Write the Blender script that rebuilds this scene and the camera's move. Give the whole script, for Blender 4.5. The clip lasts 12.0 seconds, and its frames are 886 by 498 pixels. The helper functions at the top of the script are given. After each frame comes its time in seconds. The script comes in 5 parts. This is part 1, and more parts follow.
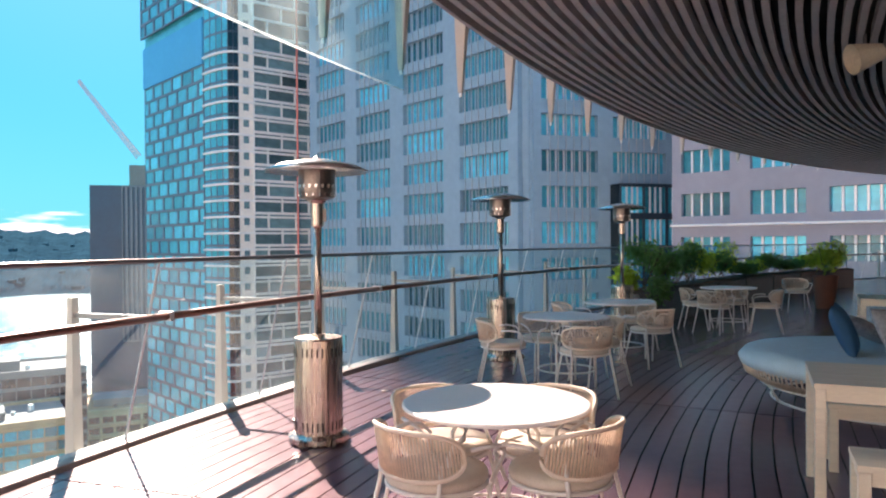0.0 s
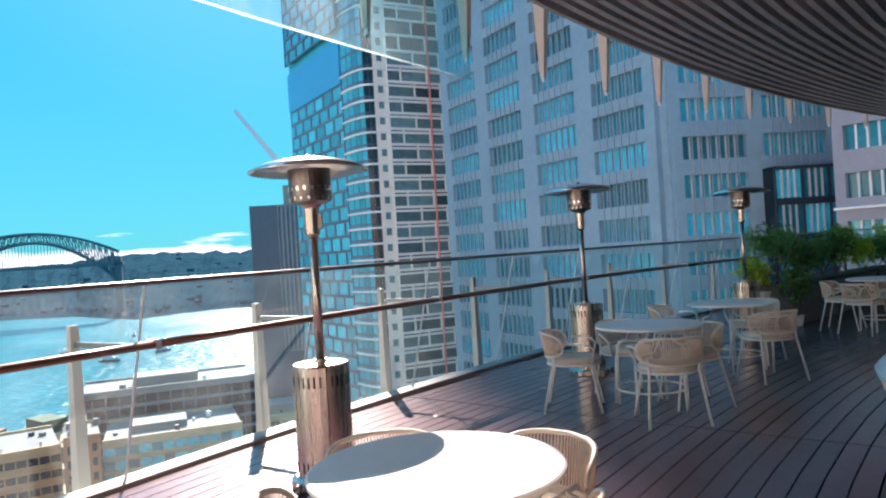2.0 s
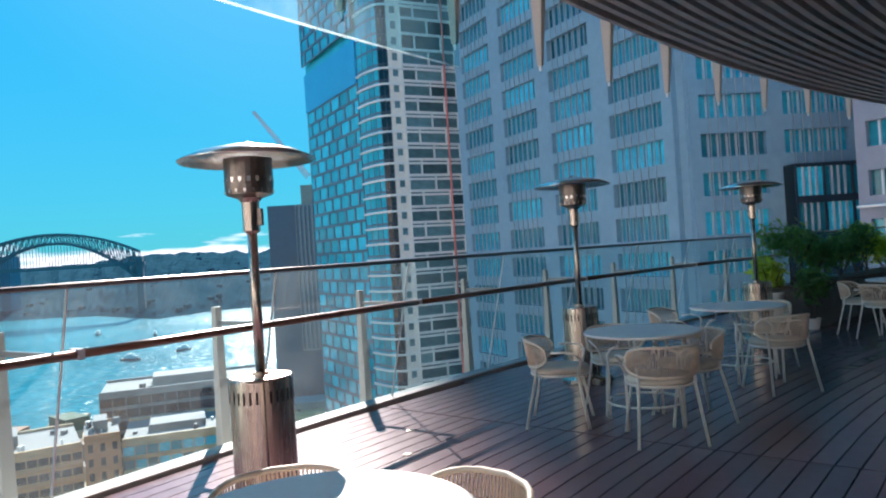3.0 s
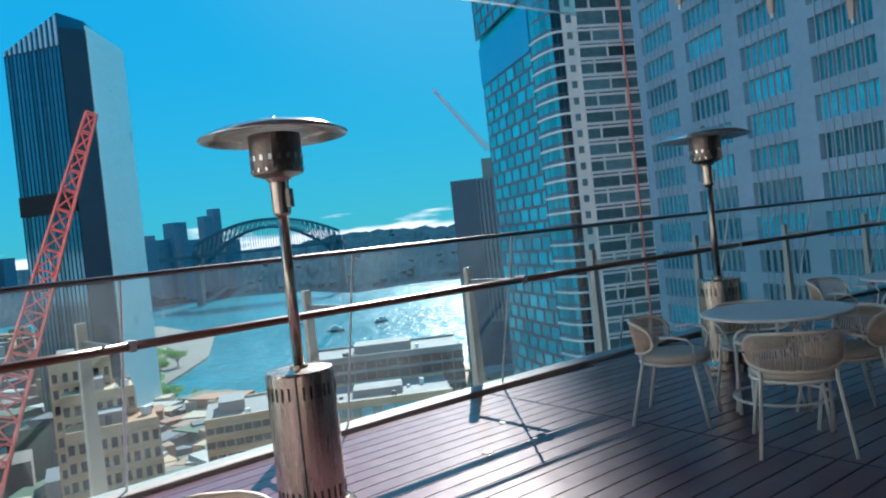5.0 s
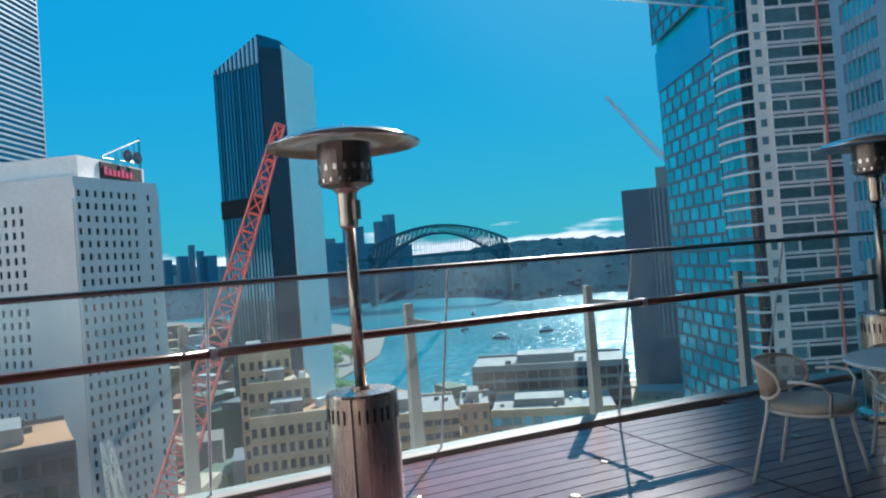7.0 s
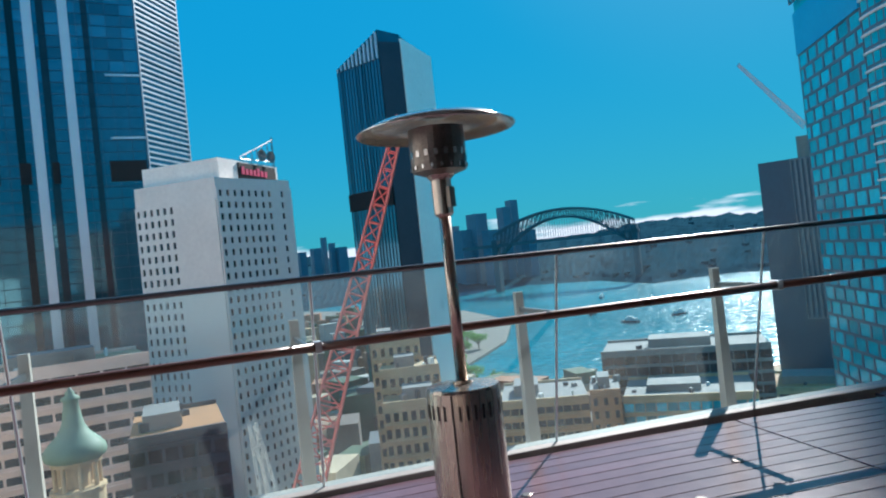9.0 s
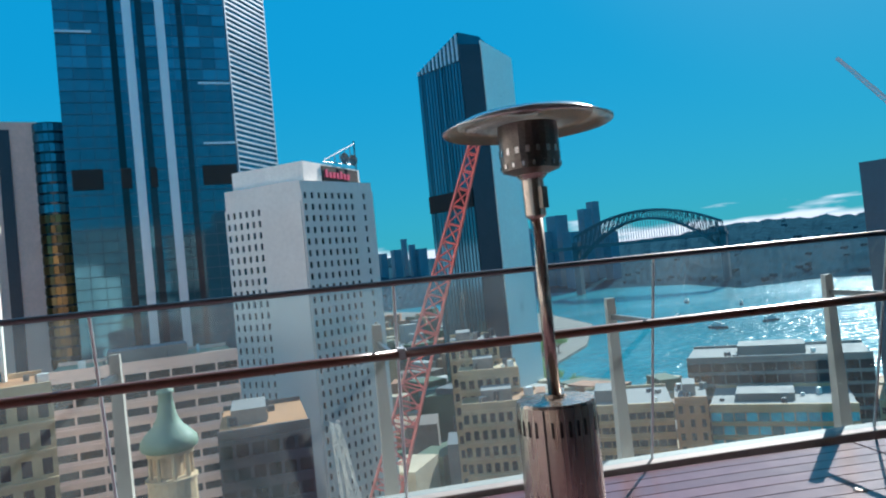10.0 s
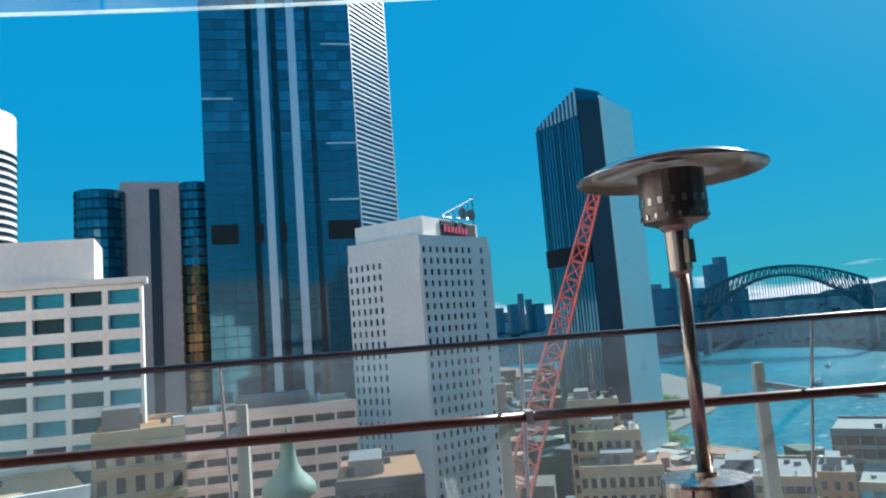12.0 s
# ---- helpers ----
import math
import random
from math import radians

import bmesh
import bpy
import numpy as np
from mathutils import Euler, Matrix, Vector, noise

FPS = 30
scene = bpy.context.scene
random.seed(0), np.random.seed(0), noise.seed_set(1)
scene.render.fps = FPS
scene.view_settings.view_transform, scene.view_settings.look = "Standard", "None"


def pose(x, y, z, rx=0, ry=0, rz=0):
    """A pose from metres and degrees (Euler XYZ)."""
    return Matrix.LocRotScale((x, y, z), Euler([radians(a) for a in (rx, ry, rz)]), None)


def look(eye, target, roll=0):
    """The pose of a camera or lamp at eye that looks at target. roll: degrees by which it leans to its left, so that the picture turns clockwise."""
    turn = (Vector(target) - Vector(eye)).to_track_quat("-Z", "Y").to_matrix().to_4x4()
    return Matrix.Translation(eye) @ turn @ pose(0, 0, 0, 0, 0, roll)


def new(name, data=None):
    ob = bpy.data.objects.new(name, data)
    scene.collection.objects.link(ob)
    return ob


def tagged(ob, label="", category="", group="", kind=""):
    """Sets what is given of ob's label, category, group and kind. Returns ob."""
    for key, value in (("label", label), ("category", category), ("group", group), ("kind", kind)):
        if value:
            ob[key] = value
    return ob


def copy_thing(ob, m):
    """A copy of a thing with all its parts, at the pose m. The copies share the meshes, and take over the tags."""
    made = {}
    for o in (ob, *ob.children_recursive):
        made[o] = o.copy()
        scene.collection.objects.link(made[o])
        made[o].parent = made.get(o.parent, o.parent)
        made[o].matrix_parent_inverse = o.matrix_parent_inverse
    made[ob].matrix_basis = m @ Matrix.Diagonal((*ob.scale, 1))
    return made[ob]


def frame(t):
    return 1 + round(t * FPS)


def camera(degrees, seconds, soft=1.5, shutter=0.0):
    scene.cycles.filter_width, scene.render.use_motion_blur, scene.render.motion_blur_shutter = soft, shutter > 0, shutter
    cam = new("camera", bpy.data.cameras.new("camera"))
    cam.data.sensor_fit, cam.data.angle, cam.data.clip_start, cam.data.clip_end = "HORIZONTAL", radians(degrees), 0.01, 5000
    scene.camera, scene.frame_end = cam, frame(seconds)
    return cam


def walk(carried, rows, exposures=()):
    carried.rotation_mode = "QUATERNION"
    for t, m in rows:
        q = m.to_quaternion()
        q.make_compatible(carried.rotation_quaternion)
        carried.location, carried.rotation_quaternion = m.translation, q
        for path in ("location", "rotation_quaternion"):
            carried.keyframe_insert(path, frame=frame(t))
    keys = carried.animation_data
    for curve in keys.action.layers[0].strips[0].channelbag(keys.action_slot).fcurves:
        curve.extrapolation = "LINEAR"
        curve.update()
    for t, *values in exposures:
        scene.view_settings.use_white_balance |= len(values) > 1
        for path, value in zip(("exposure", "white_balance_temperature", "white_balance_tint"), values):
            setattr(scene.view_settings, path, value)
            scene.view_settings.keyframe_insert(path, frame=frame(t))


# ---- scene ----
cam = camera(64.0, 12.0, 2.1)
PATH = [
    (0, (0.238, 0.109, 1.52), (0.139, 2.106, 1.506), -0.4),
    (0.5, (0.454, 0.206, 1.485), (0.224, 2.193, 1.481), -2.0),
    (1, (0.663, 0.591, 1.512), (0.393, 2.573, 1.517), -3.7),
    (1.5, (0.883, 0.878, 1.505), (0.461, 2.833, 1.537), -3.5),
    (2, (1.019, 1.172, 1.496), (0.52, 3.109, 1.504), -3.5),
    (2.5, (1.128, 1.499, 1.48), (0.614, 3.432, 1.485), -3.4),
    (4.5, (1.625, 2.48, 1.45), (0.754, 4.281, 1.457), -5.6),
    (5, (1.738, 2.657, 1.439), (0.71, 4.372, 1.409), -6.1),
    (5.5, (1.785, 2.88, 1.443), (0.673, 4.542, 1.408), -5.5),
    (6, (1.814, 3.036, 1.437), (0.636, 4.653, 1.435), -5.1),
    (6.5, (1.876, 3.167, 1.448), (0.59, 4.698, 1.458), -4.5),
    (7, (1.942, 3.236, 1.444), (0.546, 4.667, 1.48), -4.3),
    (9, (1.88, 3.465, 1.444), (0.255, 4.631, 1.472), -6.1),
    (9.5, (1.729, 3.512, 1.453), (0.049, 4.596, 1.486), -5.9),
    (10, (1.687, 3.536, 1.463), (-0.057, 4.515, 1.519), -5.7),
    (10.5, (1.647, 3.533, 1.464), (-0.136, 4.434, 1.571), -4.9),
    (11, (1.6, 3.542, 1.474), (-0.212, 4.377, 1.615), -5.1),
    (11.5, (1.558, 3.546, 1.486), (-0.281, 4.311, 1.672), -4.9),
    (12, (1.506, 3.554, 1.481), (-0.356, 4.243, 1.718), -4.5),
]
walk(cam, [(t, look(eye, aim, roll)) for t, eye, aim, roll in PATH], [(0, 2.15, 7500, 32), (1, 2.15, 7400, 30), (2.5, 1.82, 6600, 22), (4.5, 1.4, 6000, 13), (7, 1.18, 5900, 12), (12, 1.05, 5900, 12)])

# ---- world, sun, exposure ----
SUN_BEARING, SUN_ELEV = -26.56, 33.5
world = bpy.data.worlds.new("sky")
scene.world = world
world.use_nodes = True
wn, wl = world.node_tree.nodes, world.node_tree.links
wn.clear()
w_out = wn.new("ShaderNodeOutputWorld")
w_bg = wn.new("ShaderNodeBackground")
w_bg.inputs[1].default_value = 0.155
w_sky = wn.new("ShaderNodeTexSky")
w_sky.sky_type = "NISHITA"
w_sky.sun_disc = False
w_sky.sun_elevation = radians(SUN_ELEV)
w_sky.sun_rotation = radians(360 + SUN_BEARING)
w_sky.air_density, w_sky.dust_density, w_sky.ozone_density = 1.0, 0.2, 3.0
w_hsv = wn.new("ShaderNodeHueSaturation")
w_hsv.inputs["Hue"].default_value = 0.50
w_hsv.inputs["Saturation"].default_value = 1.2
# a softened range from the sun's side to the far side
w_bw, w_pow, w_scale = wn.new("ShaderNodeRGBToBW"), wn.new("ShaderNodeMath"), wn.new("ShaderNodeVectorMath")
w_pow.operation, w_scale.operation = "POWER", "SCALE"
w_pow.inputs[1].default_value = -0.84
wl.new(w_sky.outputs[0], w_bw.inputs[0])
wl.new(w_bw.outputs[0], w_pow.inputs[0])
wl.new(w_sky.outputs[0], w_scale.inputs[0])
wl.new(w_pow.outputs[0], w_scale.inputs["Scale"])
wl.new(w_scale.outputs[0], w_hsv.inputs["Color"])
# low clouds along the horizon
w_tc = wn.new("ShaderNodeTexCoord")
w_map = wn.new("ShaderNodeMapping")
w_map.inputs["Scale"].default_value = (5, 5, 34)
w_noise = wn.new("ShaderNodeTexNoise")
w_noise.inputs["Scale"].default_value = 1.6
w_noise.inputs["Detail"].default_value = 5
w_sep = wn.new("ShaderNodeSeparateXYZ")
w_band = wn.new("ShaderNodeMapRange")
w_band.inputs["From Min"].default_value, w_band.inputs["From Max"].default_value = 0.012, 0.058
w_band.inputs["To Min"].default_value, w_band.inputs["To Max"].default_value = 0.34, -0.22
w_add = wn.new("ShaderNodeMath")
w_ramp = wn.new("ShaderNodeValToRGB")
w_ramp.color_ramp.elements[0].position, w_ramp.color_ramp.elements[1].position = 0.58, 0.74
w_mix = wn.new("ShaderNodeMixRGB")
w_mix.inputs["Color2"].default_value = (2.7, 3.0, 3.2, 1)
wl.new(w_tc.outputs["Generated"], w_map.inputs[0])
wl.new(w_map.outputs[0], w_noise.inputs["Vector"])
wl.new(w_tc.outputs["Generated"], w_sep.inputs[0])
wl.new(w_sep.outputs["Z"], w_band.inputs["Value"])
wl.new(w_noise.outputs[0], w_add.inputs[0])
wl.new(w_band.outputs[0], w_add.inputs[1])
wl.new(w_add.outputs[0], w_ramp.inputs[0])
wl.new(w_ramp.outputs[0], w_mix.inputs["Fac"])
w_tint = wn.new("ShaderNodeMixRGB")
w_tint.blend_type = "MULTIPLY"
w_tint.inputs["Fac"].default_value = 1.0
w_tint.inputs["Color2"].default_value = (0.20, 0.97, 1.04, 1)
wl.new(w_hsv.outputs[0], w_tint.inputs["Color1"])
w_even = wn.new("ShaderNodeMixRGB")
w_even.inputs["Fac"].default_value = 0.55
w_even.inputs["Color2"].default_value = (0.02, 1.04, 1.66, 1)
wl.new(w_tint.outputs[0], w_even.inputs["Color1"])
# pale glow of the hazy air round the sun
w_dot, w_glow, w_halo = wn.new("ShaderNodeVectorMath"), wn.new("ShaderNodeMapRange"), wn.new("ShaderNodeMixRGB")
w_dot.operation = "DOT_PRODUCT"
w_dot.inputs[1].default_value = (math.sin(radians(SUN_BEARING)) * math.cos(radians(SUN_ELEV)), math.cos(radians(SUN_BEARING)) * math.cos(radians(SUN_ELEV)), math.sin(radians(SUN_ELEV)))
w_glow.interpolation_type = "SMOOTHSTEP"
w_glow.inputs["From Min"].default_value, w_glow.inputs["From Max"].default_value = 0.90, 0.995
w_glow.inputs["To Max"].default_value = 0.055
w_halo.inputs["Color2"].default_value = (2.5, 2.7, 2.9, 1)
wl.new(w_tc.outputs["Generated"], w_dot.inputs[0])
wl.new(w_dot.outputs["Value"], w_glow.inputs["Value"])
wl.new(w_glow.outputs[0], w_halo.inputs["Fac"])
wl.new(w_even.outputs[0], w_halo.inputs["Color1"])
# paler air towards the horizon
w_low, w_haze = wn.new("ShaderNodeMapRange"), wn.new("ShaderNodeMixRGB")
w_low.interpolation_type = "SMOOTHSTEP"
w_low.inputs["From Min"].default_value, w_low.inputs["From Max"].default_value = 0.0, 0.30
w_low.inputs["To Min"].default_value, w_low.inputs["To Max"].default_value = 0.14, 0.0
w_haze.inputs["Color2"].default_value = (0.45, 1.75, 2.0, 1)
wl.new(w_sep.outputs["Z"], w_low.inputs["Value"])
wl.new(w_low.outputs[0], w_haze.inputs["Fac"])
wl.new(w_halo.outputs[0], w_haze.inputs["Color1"])
wl.new(w_haze.outputs[0], w_mix.inputs["Color1"])
wl.new(w_mix.outputs[0], w_bg.inputs[0])
wl.new(w_bg.outputs[0], w_out.inputs[0])

sun_data = bpy.data.lights.new("sun", "SUN")
sun_data.energy, sun_data.angle, sun_data.color = 4.1, radians(0.5), (1.0, 0.91, 0.80)
sun = new("sun", sun_data)
sb, se = radians(SUN_BEARING), radians(SUN_ELEV)
sun.matrix_world = look((0, 0, 60), (-math.sin(sb) * math.cos(se), -math.cos(sb) * math.cos(se), 60 - math.sin(se)))


# ---- materials ----
def rgba(c):
    return (c[0], c[1], c[2], 1)


def mat(name, color, rough=0.5, metal=0.0, var=0.15, scale=6.0, bump=0.0, bscale=60.0, rnd=0.0, spec=0.5, stretch=(1, 1, 1), coat=0.0, island=None):
    """A surface with variation at two scales, and an optional change from piece to piece."""
    m = bpy.data.materials.new(name)
    m.use_nodes = True
    n, l = m.node_tree.nodes, m.node_tree.links
    b = n["Principled BSDF"]
    b.inputs["Roughness"].default_value = rough
    b.inputs["Metallic"].default_value = metal
    b.inputs["Specular IOR Level"].default_value = spec
    b.inputs["Coat Weight"].default_value = coat
    b.inputs["Coat Roughness"].default_value = 0.3
    tc, mp = n.new("ShaderNodeTexCoord"), n.new("ShaderNodeMapping")
    mp.inputs["Scale"].default_value = stretch
    l.new(tc.outputs["Object"], mp.inputs[0])
    big, fine = n.new("ShaderNodeTexNoise"), n.new("ShaderNodeTexNoise")
    big.inputs["Scale"].default_value, big.inputs["Detail"].default_value = scale, 4
    fine.inputs["Scale"].default_value, fine.inputs["Detail"].default_value = scale * 9, 3
    for t in (big, fine):
        l.new(mp.outputs[0], t.inputs["Vector"])
    s = n.new("ShaderNodeMath")
    s.operation = "ADD"
    l.new(big.outputs[0], s.inputs[0])
    l.new(fine.outputs[0], s.inputs[1])
    val = n.new("ShaderNodeMapRange")
    val.inputs["From Min"].default_value, val.inputs["From Max"].default_value = 0.6, 1.4
    val.inputs["To Min"].default_value, val.inputs["To Max"].default_value = 1 - var, 1 + var
    l.new(s.outputs[0], val.inputs["Value"])
    last = val.outputs[0]
    if rnd:
        oi, mr, mul = n.new("ShaderNodeObjectInfo"), n.new("ShaderNodeMapRange"), n.new("ShaderNodeMath")
        mr.inputs["To Min"].default_value, mr.inputs["To Max"].default_value = 1 - rnd, 1 + rnd
        mul.operation = "MULTIPLY"
        l.new(oi.outputs["Random"], mr.inputs["Value"])
        l.new(mr.outputs[0], mul.inputs[0])
        l.new(last, mul.inputs[1])
        last = mul.outputs[0]
    sc = n.new("ShaderNodeVectorMath")
    sc.operation = "SCALE"
    sc.inputs[0].default_value = color
    if island:
        ge, cr = n.new("ShaderNodeNewGeometry"), n.new("ShaderNodeValToRGB")
        cr.color_ramp.interpolation = "CONSTANT"
        while len(cr.color_ramp.elements) < len(island):
            cr.color_ramp.elements.new(0.5)
        for k, c in enumerate(island):
            cr.color_ramp.elements[k].position = k / len(island)
            cr.color_ramp.elements[k].color = rgba(c)
        l.new(ge.outputs["Random Per Island"], cr.inputs[0])
        l.new(cr.outputs[0], sc.inputs[0])
    l.new(last, sc.inputs["Scale"])
    l.new(sc.outputs[0], b.inputs["Base Color"])
    ro = n.new("ShaderNodeMapRange")
    ro.inputs["To Min"].default_value, ro.inputs["To Max"].default_value = max(0.02, rough * 0.75), min(1, rough * 1.25)
    l.new(big.outputs[0], ro.inputs["Value"])
    l.new(ro.outputs[0], b.inputs["Roughness"])
    if bump:
        bt, bp = n.new("ShaderNodeTexNoise"), n.new("ShaderNodeBump")
        bt.inputs["Scale"].default_value, bt.inputs["Detail"].default_value = bscale, 3
        l.new(mp.outputs[0], bt.inputs["Vector"])
        bp.inputs["Strength"].default_value = bump
        bp.inputs["Distance"].default_value = 0.4 / bscale
        l.new(bt.outputs[0], bp.inputs["Height"])
        l.new(bp.outputs[0], b.inputs["Normal"])
    return m


def clear_glass(name, tint, haze, gloss=1.0):
    m = bpy.data.materials.new(name)
    m.use_nodes = True
    n, l = m.node_tree.nodes, m.node_tree.links
    n.clear()
    out = n.new("ShaderNodeOutputMaterial")
    tr, gl, df, fr = (n.new("ShaderNode" + k) for k in ("BsdfTransparent", "BsdfGlossy", "BsdfTranslucent", "LayerWeight"))
    tr.inputs[0].default_value = rgba(tint)
    gl.inputs["Roughness"].default_value = 0.02
    gl.inputs[0].default_value = (gloss, gloss, gloss, 1)
    df.inputs[0].default_value = (0.75, 0.85, 0.85, 1)
    fr.inputs["Blend"].default_value = 0.5
    fp, fm = n.new("ShaderNodeMath"), n.new("ShaderNodeMath")
    fp.operation, fm.operation = "POWER", "MULTIPLY_ADD"
    fp.inputs[1].default_value = 5
    fm.inputs[1].default_value, fm.inputs[2].default_value = 0.8, 0.03
    l.new(fr.outputs["Facing"], fp.inputs[0])
    l.new(fp.outputs[0], fm.inputs[0])
    tc, nz, mr = n.new("ShaderNodeTexCoord"), n.new("ShaderNodeTexNoise"), n.new("ShaderNodeMapRange")
    nz.inputs["Scale"].default_value, nz.inputs["Detail"].default_value = 2.5, 6
    mr.inputs["From Min"].default_value, mr.inputs["From Max"].default_value = 0.3, 0.75
    mr.inputs["To Min"].default_value, mr.inputs["To Max"].default_value = haze * 0.4, haze * 1.6
    l.new(tc.outputs["Object"], nz.inputs["Vector"])
    l.new(nz.outputs[0], mr.inputs["Value"])
    a, b = n.new("ShaderNodeMixShader"), n.new("ShaderNodeMixShader")
    l.new(mr.outputs[0], a.inputs[0])
    l.new(tr.outputs[0], a.inputs[1])
    l.new(df.outputs[0], a.inputs[2])
    l.new(fm.outputs[0], b.inputs[0])
    l.new(a.outputs[0], b.inputs[1])
    l.new(gl.outputs[0], b.inputs[2])
    l.new(b.outputs[0], out.inputs[0])
    return m


def leaf_mat(name, color):
    """Leaves that let some light through, from shoot to shoot lighter or darker."""
    m = mat(name, color, 0.45, var=0.5, scale=2.0, rnd=0.25)
    n, l = m.node_tree.nodes, m.node_tree.links
    b, out = n["Principled BSDF"], n["Material Output"]
    tl, mx = n.new("ShaderNodeBsdfTranslucent"), n.new("ShaderNodeMixShader")
    tl.inputs[0].default_value = (color[0] * 1.6, color[1] * 1.6, color[2] * 1.2, 1)
    mx.inputs[0].default_value = 0.45
    l.new(b.outputs[0], mx.inputs[1])
    l.new(tl.outputs[0], mx.inputs[2])
    l.new(mx.outputs[0], out.inputs[0])
    return m


